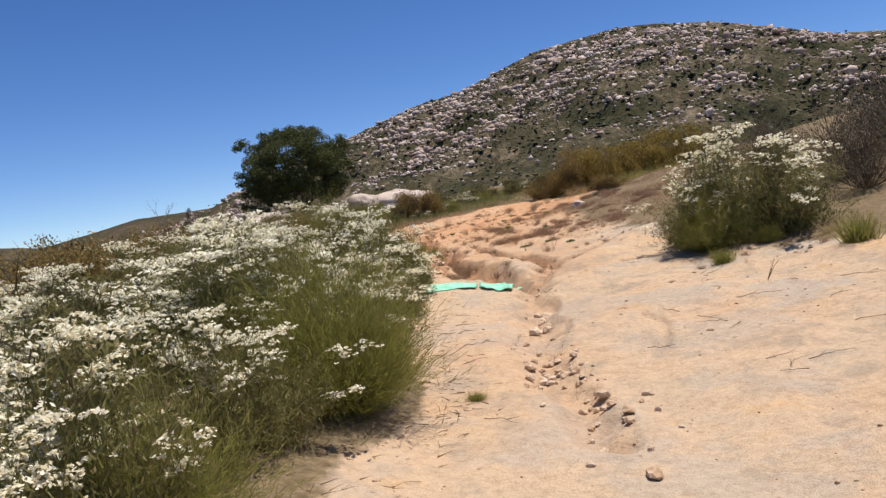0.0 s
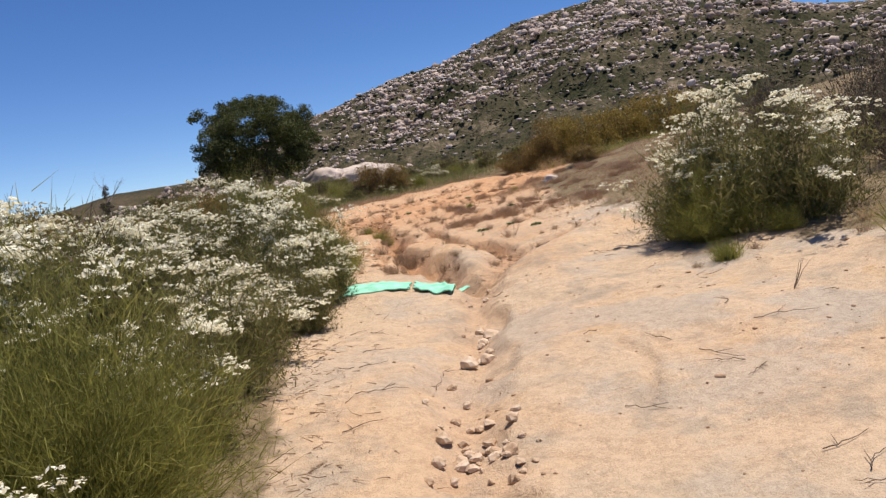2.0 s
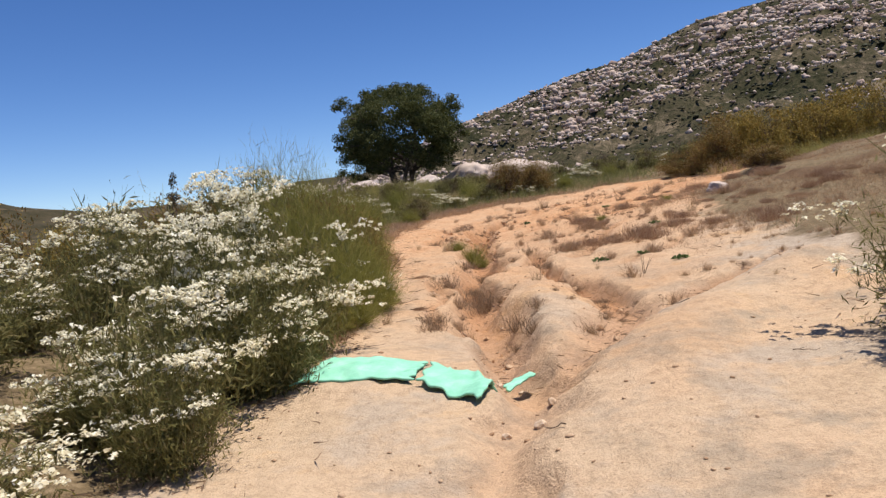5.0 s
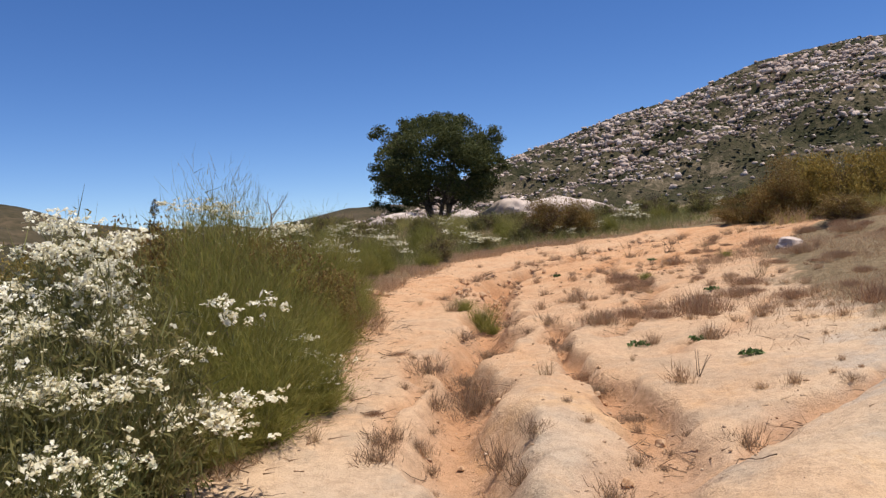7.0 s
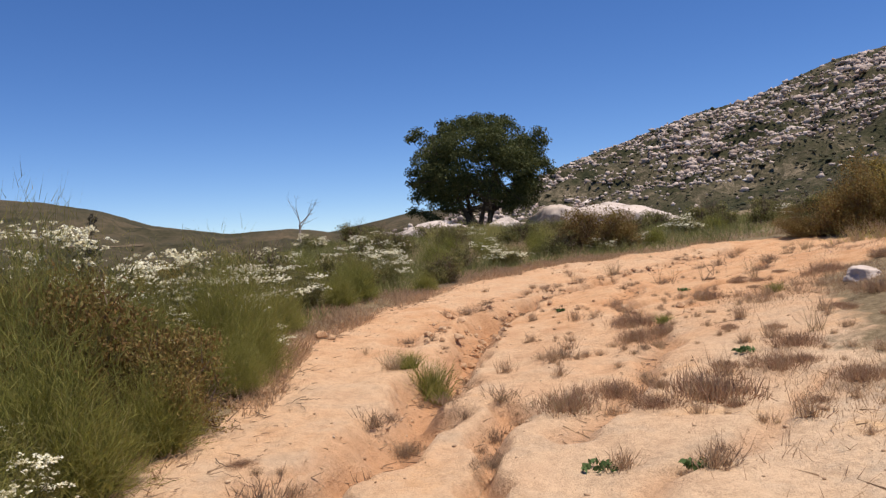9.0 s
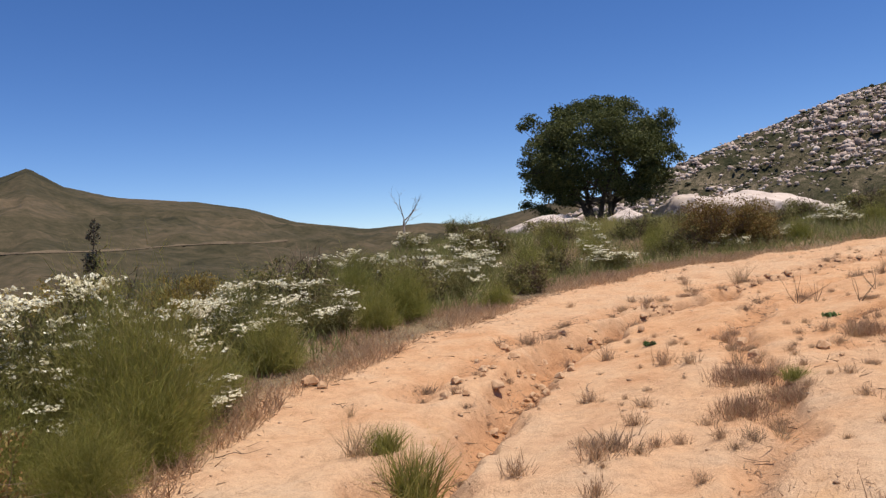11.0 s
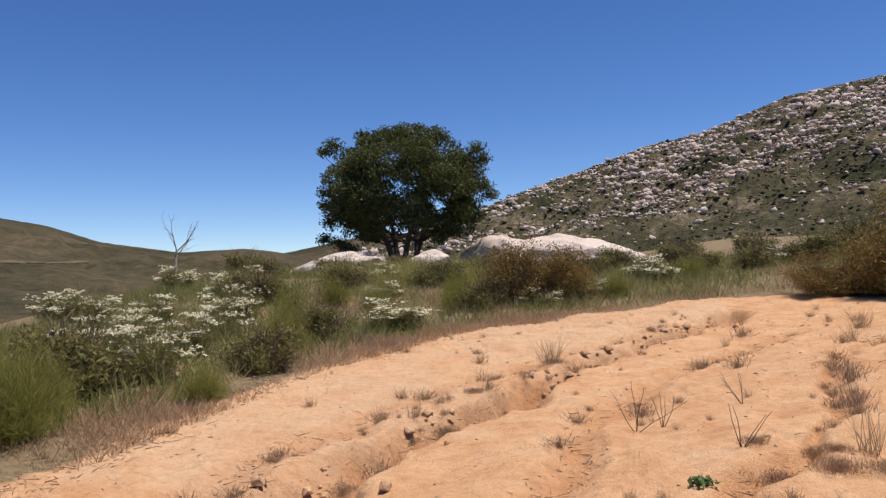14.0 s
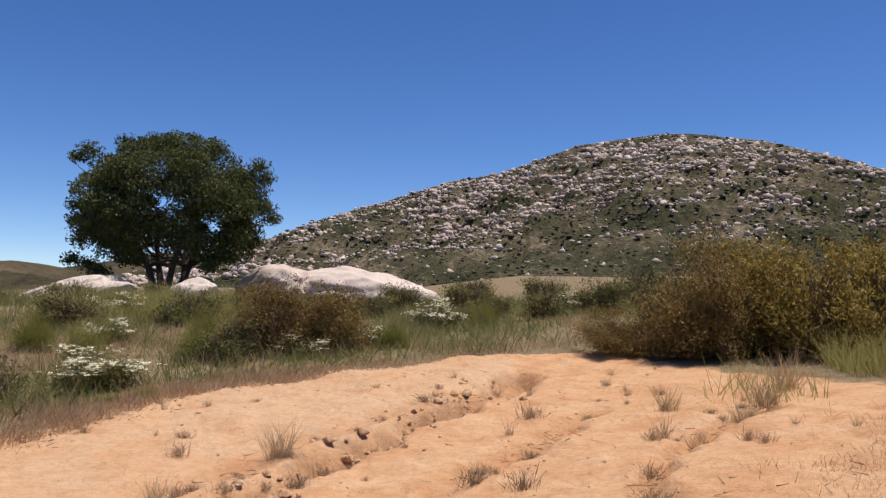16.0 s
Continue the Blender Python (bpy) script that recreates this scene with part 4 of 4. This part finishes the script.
def clumpy(x, y, k, seed, bias):
    return np.clip(bias + 0.9 * vnoise(x * k, y * k, seed) + 0.5 * vnoise(x * k * 3, y * k * 3, seed + 1), 0, 1)


def left_strip(x, y):
    d = curve_at(y, EDGE_L) - x
    return np.where((d > -0.15) & (d < 1.1), clumpy(x, y, 1.2, 63, 0.55), 0)


def left_field(x, y):
    d = curve_at(y, EDGE_L) - x
    return np.where(d > 0.5, clumpy(x, y, 0.5, 65, 0.6), 0)


def right_patch(x, y):
    d = x - curve_at(y, EDGE_R)
    return np.where(d > -1.6, clumpy(x, y, 1.0, 67, 0.22) * np.clip(d * 0.6 + 0.75, 0.05, 1) * np.clip((y - 14) / 2.5, 0, 1), 0)


M_DRYBROWN = leaf_mat("dry_brown_twigs", [(0.18, 0.12, 0.075), (0.29, 0.195, 0.125), (0.40, 0.28, 0.18), (0.30, 0.23, 0.13)], 0.5)
gr = np.random.default_rng(91)
scatter_blades("dry_grass_verge", gr, 32000, left_strip, (-4.8, 3, 11, 34.5), (0.08, 0.26), 0.009, M_RUSTGRASS, "low reddish-brown dry grass along the edge of the trail", 0.6, 1)
scatter_blades("dry_grass_slope", gr, 50000, right_patch, (0.4, 7.0, 13.5, 30), (0.04, 0.15), 0.0048, M_RUSTGRASS, "thin reddish-brown dry weeds on the sandy slope", 0.6, 1)
scatter_blades("green_grass_field", gr, 60000, left_field, (-13, 9, 12, 47), (0.2, 0.62), 0.018, M_GREENGRASS, "olive grass between the bushes", 0.45, 1)
scatter_blades("yellow_grass_patch", gr, 9000, lambda x, y: np.where(np.hypot((x + 4.2) / 2.6, (y - 41) / 3.4) < 1, 0.9, 0), (-7, -1.5, 37, 45), (0.4, 0.95), 0.018, M_YELLOWGRASS, "tall yellow-green grass in front of the oak", 0.3, 1)
scatter_blades("straw_verge", gr, 16000, lambda x, y: np.where(y > curve_at(x, [(-4, 31), (0, 33), (6, 34)]), clumpy(x, y, 0.8, 69, 0.4), 0), (-6, 9, 31, 38), (0.12, 0.45), 0.01, M_STRAW, "pale dry grass along the crest", 0.45, 1)
scatter_blades("mustard_patch", gr, 6500, lambda x, y: np.where(np.hypot((x - 8.2) / 1.5, (y - 29.6) / 1.6) < 1, 0.9, 0) + np.where(np.hypot((x - 5.0) / 0.6, (y - 28.4) / 0.8) < 1, 0.1, 0),
               (3, 10.5, 23, 32), (0.25, 0.75), 0.009, M_YELLOWGRASS, "bright yellow-green weeds on the slope", 0.35)

W = np.random.default_rng(101)


def mound_weed(rng, r, h, n, material, label, name):
    """A low fuzzy mound of short dry stalks."""
    base = dome(rng, n, r, h * 0.7, 0, 0.1) * [1, 1, 1] + [0, 0, -0.01]
    way = base * [1 / r, 1 / r, 0] * 0.35 + [0, 0, 1] + rng.normal(0, 0.42, (n, 3))
    ob = part(name, mesh_np(name, *ribbons(rng, base, way, h * rng.uniform(0.2, 0.7, n), 0.0042, 0.35, 2)), material)
    return tagged(ob, label, "weed", "dried weeds on the trail")


M_WEED = leaf_mat("dried_weed", [(0.20, 0.11, 0.065), (0.34, 0.20, 0.12), (0.46, 0.30, 0.19), (0.33, 0.25, 0.14)], 0.45)
WEED_R = mound_weed(W, 0.075, 0.10, 150, M_RUSTGRASS, "small reddish-brown dried weed on bare sand", "dry_weed")
WEED_S = tuft(W, 0.10, 0.20, 45, M_STRAW, "thin straw-coloured dry tuft on bare sand", "dry_tuft", "dried weeds on the trail", 0.004, 0.5)
WEED_D = mound_weed(W, 0.11, 0.11, 190, M_DRYBROWN, "low brown twiggy weed on bare sand", "twiggy_weed")
WEED_B = mound_weed(W, 0.24, 0.12, 1300, M_WEED, "spreading reddish-brown dried weed with fine stalks", "dry_brush_weed")
WEED_K = mound_weed(W, 0.30, 0.2, 1100, M_DRYBROWN, "dark twiggy dried shrub growing in the gully", "gully_weed")
TUFT_G = tuft(W, 0.30, 0.40, 420, M_FEATHER, "upright green grass tuft in the gully", "green_tuft", "green tufts", 0.008, 0.35)
STRAW_T = tuft(W, 0.22, 0.42, 110, M_STRAW, "pale dry bunch of grass on orange soil", "straw_tuft", "straw bunches", 0.006, 0.4)


def trail_spots(n, seed, lo, hi, test):
    r = random.Random(seed)
    out = []
    while len(out) < n:
        x, y = r.uniform(-3.4, 5), r.uniform(lo, hi)
        if test(x, y, r):
            out.append((x, y, 0.4 + 1.1 * r.random() ** 2, r.uniform(0.7, 1.4)))
    return out


def on_trail(x, y, r):
    a, b = float(curve_at(y, EDGE_L)), float(curve_at(y, EDGE_R))
    return a + 0.1 < x < b + 0.4 and (x > 0.2 or r.random() < 0.5)


def by_gully(x, y, r):
    c = float(gully(np.array([x]), np.array([y]))[1][0])
    return 0.05 < c < 0.95 and y > 11.5


plant(WEED_R, trail_spots(60, 1, 11.5, 30, on_trail) + trail_spots(90, 11, 13, 22, lambda x, y, r: 0.1 + 0.05 * (y - 13) < x < 3.2 and r.random() < 0.3 + 0.7 * float(clumpy(np.array([x]), np.array([y]), 0.9, 67, 0.25)[0])) + trail_spots(40, 12, 16.5, 20.5, lambda x, y, r: -0.9 < x < 2.2) + trail_spots(46, 13, 19, 21.8, lambda x, y, r: -0.9 < x < 1.4) + trail_spots(34, 14, 23.5, 31.5, lambda x, y, r: abs(x + 0.15 - 0.5 * (y - 26)) < 0.4))
plant(WEED_B, trail_spots(60, 31, 15.2, 22.5, lambda x, y, r: 0.0 + 0.1 * abs(y - 17) < x < 4.2 and r.random() < float(clumpy(np.array([x]), np.array([y]), 0.9, 67, 0.3)[0]))
      + [(-0.45, 14.5, 0.6, 0.9), (-0.2, 16.2, 1.2, 1.1), (0.1, 16.6, 1.0, 1.1), (0.35, 16.0, 0.8, 1.0), (-2.05, 15.1, 0.5, 0.6), (-1.9, 13.35, 0.35, 0.9), (1.4, 22.0, 0.7, 0.8), (1.7, 22.4, 0.6, 0.8), (-0.65, 25.3, 0.5, 0.9)])
plant(WEED_K, [(-1.33, 14.25, 1.15, 1.0), (-1.42, 14.75, 0.7, 0.8), (-0.35, 14.1, 0.6, 0.6), (-0.2, 13.4, 0.55, 0.5), (-0.55, 15.2, 0.6, 0.7), (-1.35, 16.2, 0.7, 0.8), (-0.8, 24.35, 0.55, 0.8), (-1.3, 22.9, 0.5, 0.7), (0.1, 27.3, 0.5, 0.6)])
plant(WEED_S, trail_spots(45, 2, 12, 32, on_trail))
plant(WEED_D, trail_spots(110, 3, 11.8, 24.5, by_gully) + trail_spots(25, 5, 24.5, 30, by_gully) + trail_spots(18, 4, 13, 30, on_trail) + [(0.9, 8.9, 0.7, 0.9), (1.5, 8.9, 0.8, 1), (1.2, 9.2, 0.6, 1), (0.35, 8.5, 0.4, 1), (2.2, 8.3, 0.9, 1)])
plant(TUFT_G, [(-1.55, 17.8, 1.0, 1.0), (-1.78, 17.95, 0.6, 0.8), (-1.4, 17.6, 0.5, 0.8), (1.18, 8.85, 0.75, 0.8), (2.3, 7.8, 1.1, 0.9), (0.6, 19.4, 0.5, 0.6), (-2.55, 5.35, 0.4, 0.5), (1.9, 20.5, 0.5, 0.7), (-2.2, 29.9, 0.6, 0.6), (-1.9, 30.2, 0.8, 0.6)])
plant(STRAW_T, [(0.05, 27.4, 1.0, 1.0), (3.85, 28.1, 0.9, 0.9), (4.7, 27.7, 1.2, 1.1), (4.2, 27.2, 0.8, 0.9), (-1.9, 17.8, 0.8, 0.8), (5.4, 28.6, 1.3, 1.0), (1.1, 20.8, 0.6, 0.7), (-0.5, 24.2, 0.5, 0.6), (3.9, 30.4, 0.6, 0.6), (2.5, 30.8, 0.6, 0.7), (2.45, 8.6, 0.8, 0.7)])


def stalk(x, y, h, seed):
    """A bare branched stalk."""
    rng = np.random.default_rng(seed)
    woods = []
    for i in range(4):
        d = unit(np.array([rng.normal(0, 0.45), rng.normal(0, 0.3), 1.0]))
        pts = [np.array([0, 0, -0.02])]
        for k in range(6):
            d = unit(d + rng.normal(0, 0.1, 3))
            pts.append(pts[-1] + d * h * rng.uniform(0.6, 1.0) / 6)
        woods.append(tube(pts, np.linspace(0.0035, 0.0012, 7), 4))
    v, f = join(*woods)
    ob = part("bare_stalk", mesh_np("bare_stalk", v, f), M_TWIG)
    ob.matrix_basis = pose(x, y, gz(x, y))
    tagged(ob, "bare dry branching stalk standing in sand", "stalk", "bare stalks")


for i, (x, y, h) in enumerate([(0.75, 23.2, 0.5), (0.95, 23.4, 0.35), (1.3, 22.4, 0.35), (1.4, 9.0, 0.3), (0.95, 7.4, 0.35), (1.6, 23.9, 0.4), (0.3, 13.8, 0.25)]):
    stalk(x, y, h, 200 + i)


def seed_stalk(x, y, h):
    """A tall dead flower stalk with drooping dark seed clusters along its upper half."""
    rng = np.random.default_rng(231)
    t = thing("seed_stalk", pose(x, y, gz(x, y) - 0.03), "tall dead stalk with dark drooping seed clusters", "stalk")
    pts = [np.array([0.02 * i + rng.normal(0, 0.008), 0.0, h * i / 12]) for i in range(13)]
    part("stem", mesh_np("stem", *tube(pts, np.linspace(0.018, 0.004, 13), 6)), M_TWIG, t, smooth=True)
    at = []
    for k in range(46):
        u = rng.uniform(0.5, 0.97)
        r = 0.16 * (1.05 - u) * 1.6
        at.append(np.array([0.24 * u, 0, h * u]) + rng.normal(0, 1, (26, 3)) * [0.02, 0.02, 0.03] + rng.normal(0, 1, 3) * [r, r, 0.02])
    part("seed_cluster", mesh_np("seed_cluster", *leaves(rng, np.concatenate(at), 0.045, 0.5)), M_GREYLEAF, t, "dark dry seed heads")


seed_stalk(-7.75, 21.4, 2.0)


# ---- torn green sheet ----
def green_mat():
    m, nt, out = node_mat("green_fabric")
    tc = add(nt, "ShaderNodeTexCoord").outputs["Object"]
    a, b = noise_tex(nt, 6, 5, 0.6, tc), noise_tex(nt, 120, 3, 0.6, tc)
    col = ramp(nt, a, [(0.3, (0.20, 0.54, 0.36)), (0.55, (0.29, 0.66, 0.47)), (0.75, (0.42, 0.74, 0.58))])
    finish(nt, out, mix(nt, 0.25, col, ramp(nt, b, [(0.3, (0.55, 0.55, 0.55)), (0.7, (1, 1, 1))]), "MULTIPLY"), 0.7, b, 0.4, 0.004, 0.3)
    return m


M_FABRIC = green_mat()


def sheet(outline, lift, seed, label, fold=0.05, nx=60, ny=30):
    """A wrinkled torn sheet with real thickness, draped over the ground inside four corners."""
    a, b, c, d = (np.array(p) for p in outline)
    u, v = np.meshgrid(np.linspace(0, 1, nx), np.linspace(0, 1, ny))
    # torn, uneven edges
    v2 = v + (1 - v) * 0.08 * vnoise(u * 9, u * 0 + 3, seed) - v * 0.10 * np.abs(vnoise(u * 11, u * 0 + 5, seed))
    u2 = u + (1 - u) * 0.05 * vnoise(v * 7, v * 0 + 1, seed + 2) - u * 0.06 * np.abs(vnoise(v * 8, v * 0 + 2, seed + 3))
    p = (a[None, None] * (1 - u2)[..., None] + b * u2[..., None]) * (1 - v2)[..., None] + (d * (1 - u2)[..., None] + c * u2[..., None]) * v2[..., None]
    x, y = p[..., 0], p[..., 1]
    z = np.maximum(ground(x, y), ground(x, y, False) - 0.13) + lift + fold * (0.5 + 0.5 * vnoise(x * 5, y * 5, seed + 5)) + 0.3 * fold * vnoise(x * 16, y * 16, seed + 6)
    cx, cy = float(x.mean()), float(y.mean())
    cz = float(z.mean())
    vv = np.stack([x - cx, y - cy, z - cz], -1).reshape(-1, 3)
    k = (np.arange(ny - 1)[:, None] * nx + np.arange(nx - 1)[None]).reshape(-1)
    ob = part("torn_sheet", mesh_np("torn_sheet", vv, np.stack([k, k + 1, k + nx + 1, k + nx], -1)), M_FABRIC, smooth=True)
    ob.location = (cx, cy, cz)
    s = ob.modifiers.new("thickness", "SOLIDIFY")
    s.thickness, s.offset = 0.012, -1
    tagged(ob, label, "sheet", "torn green sheets")


sheet([(-2.45, 10.68), (-1.66, 10.58), (-1.6, 10.98), (-2.35, 11.12)], 0.015, 71, "torn sun-bleached green sheet lying across the trail", 0.03)
sheet([(-1.63, 10.52), (-1.24, 10.2), (-1.14, 10.6), (-1.57, 10.95)], 0.02, 72, "smaller torn piece of green sheet over the gully", 0.04, 30, 24)
sheet([(-1.1, 10.85), (-0.9, 11.15), (-0.94, 11.23), (-1.13, 10.95)], 0.03, 73, "strip of green sheet sticking out of the sand", 0.03, 24, 10)


# ---- stones and twigs ----
STONE_TYPES = [part("trail_rock", rock_mesh("trail_rock", 300 + i, (0.06, 0.05, 0.042), 2, 0.34), M_STONE if i < 3 else M_OCHRE) for i in range(6)]
for i, s in enumerate(STONE_TYPES):
    tagged(s, "small angular tan stone lying on the sand" if i < 3 else "small ochre stone washed into the gully", "stone", "stones on the trail")
rr = random.Random(17)
stones = [(-1.89, 3.47, 1.0), (-1.53, 7.72, 1.35), (-1.94, 6.19, 0.95), (-1.74, 6.47, 0.65), (-1.82, 6.11, 0.75), (-1.68, 6.22, 0.8), (-1.62, 6.02, 0.5), (-1.42, 7.9, 0.6), (-1.22, 8.94, 0.9), (-1.28, 8.45, 1.0), (-1.16, 8.66, 1.5), (-1.36, 7.85, 1.1), (-1.3, 8.05, 0.8), (-0.85, 10.3, 0.6), (-3.2, 19.4, 1.6), (-3.05, 19.35, 1.1), (-0.4, 8.0, 0.45)]
for _ in range(34):
    stones.append((-1.76 + rr.gauss(0, 0.14), 6.0 + rr.gauss(0, 0.35), rr.uniform(0.35, 0.9)))
for _ in range(12):
    stones.append((-1.75 + rr.gauss(0, 0.2), 4.4 + rr.gauss(0, 0.6), rr.uniform(0.3, 0.7)))
for _ in range(55):
    stones.append((-1.55 + rr.gauss(0, 0.22), rr.uniform(18.6, 22.8), rr.uniform(0.3, 1.1)))
# rubble washed together on the upper trail
for cx, cy, sx, sy, n in ((-1.9, 20.5, 0.22, 0.5, 22), (-1.3, 22.7, 0.22, 0.4, 14), (-0.75, 24.3, 0.16, 0.3, 16), (1.35, 28.75, 0.2, 0.35, 44), (0.75, 27.6, 0.2, 0.3, 34), (2.1, 30.1, 0.25, 0.4, 30), (0.1, 26.3, 0.2, 0.4, 22), (-1.6, 4.8, 0.22, 0.2, 9), (0.5, 20.6, 0.5, 0.6, 8)):
    for _ in range(n):
        stones.append((cx + rr.gauss(0, sx), cy + rr.gauss(0, sy), 0.4 + 1.0 * rr.random() ** 2))
for pts, half, deep in (GULLIES[0], GULLIES[3], GULLIES[3], GULLIES[3], GULLIES[1]):
    for _ in range(14):
        i = rr.randrange(len(pts) - 1)
        t = rr.random()
        stones.append((pts[i][0] + t * (pts[i + 1][0] - pts[i][0]) + rr.gauss(0, 0.1), pts[i][1] + t * (pts[i + 1][1] - pts[i][1]) + rr.gauss(0, 0.1), rr.uniform(0.25, 0.75)))
used = set()
for x, y, s in stones:
    i = rr.randrange(3) + (3 if y > 12 else 0)
    s = s * (0.95 if y > 12 else 1.0)
    m = Matrix.Translation((x, y, gz(x, y) + 0.018 * s)) @ Matrix.Rotation(rr.uniform(0, 6.28), 4, "Z") @ Matrix.Diagonal((s, s, s * rr.uniform(0.8, 1.2), 1))
    if i in used:
        copy_thing(STONE_TYPES[i], Matrix.Identity(4)).matrix_basis = m
    else:
        STONE_TYPES[i].matrix_basis = m
        used.add(i)


def gravel():
    rng = np.random.default_rng(41)
    x, y = rng.uniform(-3.2, 4.5, 9000), rng.uniform(1.5, 32, 9000)
    near = gully(x, y)[1]
    keep = (verge(x, y) < 0.5) & (rng.uniform(size=9000) < 0.22 + 0.8 * near)
    x, y = x[keep], y[keep]
    at = np.stack([x, y, ground(x, y) + 0.002], -1)
    ob = part("gravel", mesh_np("gravel", *lumps(rng, at, np.clip(rng.lognormal(-4.75, 0.45, len(x)), 0.004, 0.03), 0.6, 0.3)), M_STONE)
    tagged(ob, "scattered grit and pebbles on the sandy trail", "gravel", kind="stuff")


gravel()


def twig(x, y, length, turn, seed, crook=0.25):
    rng = np.random.default_rng(seed)
    n = 9
    a, px, py = turn, x, y
    pts = []
    for i in range(n):
        pts.append((px - x, py - y, gz(px, py) + 0.008 + 0.012 * rng.random() - gz(x, y)))
        a += rng.normal(0, crook)
        px, py = px + math.cos(a) * length / n, py + math.sin(a) * length / n
    sets = [tube(pts, np.linspace(0.0034, 0.0012, n), 5)]
    k = rng.integers(2, 6)
    b = np.array(pts[k])
    w = np.array([math.cos(a + 0.9), math.sin(a + 0.9), 0.12])
    sets.append(tube([b + w * length * 0.1 * i for i in range(4)], np.linspace(0.003, 0.001, 4), 4))
    v, f = join(*sets)
    ob = part("twig", mesh_np("twig", v, f), M_TWIG, smooth=True)
    ob.location = (x, y, gz(x, y))
    tagged(ob, "thin crooked dry twig lying on the sand", "twig", "twigs on the trail")


tw = random.Random(23)
for i, (x, y, l, a) in enumerate([(-1.85, 7.2, 0.3, 1.9), (-0.2, 6.6, 0.35, 5.6), (-0.05, 6.3, 0.3, 2.6), (-0.25, 6.9, 0.3, 1.7), (0.35, 7.3, 0.28, 0.8), (-2.35, 7.6, 0.35, 0.2), (-2.3, 8.3, 0.3, 0.3),
                                  (-2.4, 7.0, 0.4, 0.1), (-2.2, 9.0, 0.3, 6.0), (-2.5, 6.4, 0.3, 0.4), (0.6, 5.4, 0.5, 0.2), (0.9, 6.2, 0.3, 0.5), (1.4, 6.8, 0.45, 6.1), (-0.9, 6.1, 0.3, 5.9), (-0.4, 5.0, 0.35, 0.3), (-0.35, 4.75, 0.32, 0.5), (-0.15, 4.85, 0.4, 0.35), (-0.3, 4.6, 0.22, 2.4), (0.35, 6.9, 0.5, 0.1)]):
    twig(x, y, l, a, 400 + i)
for i in range(34):
    y = tw.uniform(4.5, 20)
    x = float(curve_at(y, EDGE_L)) + tw.uniform(0.05, 0.6) if i % 2 else tw.uniform(-2, 1.2)
    twig(x, y, tw.uniform(0.12, 0.4), tw.uniform(0, 6.28), 440 + i)


def litter():
    """Fallen leaves and stalk bits along the foot of the bushes and in the gully beds."""
    rng = np.random.default_rng(47)
    x, y = rng.uniform(-4.4, 4, 60000), rng.uniform(2, 32, 60000)
    d = curve_at(y, EDGE_L) - x
    p = np.exp(-((d - 0.02) / 0.32) ** 2) * 1.1 + 0.9 * gully(x, y)[1] * (y > 11) + np.where((x > 0.4) & (y > 8), 0.12, 0) * clumpy(x, y, 1.1, 83, 0.3)
    keep = rng.uniform(size=len(x)) < p * np.clip(0.6 + 0.8 * vnoise(x * 2, y * 2, 85), 0.1, 1)
    x, y = x[keep], y[keep]
    at = np.stack([x, y, ground(x, y) + 0.006], -1)
    n = len(x)
    a = rng.uniform(0, 6.28, n)
    way = np.stack([np.cos(a), np.sin(a), rng.uniform(0.0, 0.3, n)], -1)
    ob = part("litter", mesh_np("litter", *ribbons(rng, at, way, rng.uniform(0.03, 0.13, n), 0.009, 0.3, 2)), M_DRYBROWN)
    tagged(ob, "brown fallen leaves and stalks along the trail", "leaf litter", kind="stuff")


litter()


def herb(x, y, r, seed):
    """A flat green rosette."""
    rng = np.random.default_rng(seed)
    n = 60
    a, d = rng.uniform(0, 6.28, n), r * rng.uniform(0, 1, n) ** 0.6
    at = np.stack([d * np.cos(a), d * np.sin(a) * 0.7, 0.012 + 0.025 * rng.random(n)], -1)
    ob = part("ground_herb", mesh_np("ground_herb", *leaves(rng, at, 0.045, 0.5, 0.2)), M_HERB)
    ob.location = (x, y, gz(x, y))
    tagged(ob, "small flat green herb growing on bare sand", "herb", "green herbs on the trail")


M_HERB = leaf_mat("herb_leaf", [(0.06, 0.10, 0.03), (0.10, 0.16, 0.05), (0.14, 0.19, 0.07)], 0.3)
for i, (x, y, r) in enumerate([(0.03, 15.0, 0.12), (0.75, 14.2, 0.08), (0.5, 14.9, 0.07), (1.1, 17.4, 0.08), (-0.6, 21.2, 0.06), (1.0, 21.9, 0.08)]):
    herb(x, y, r, 600 + i)
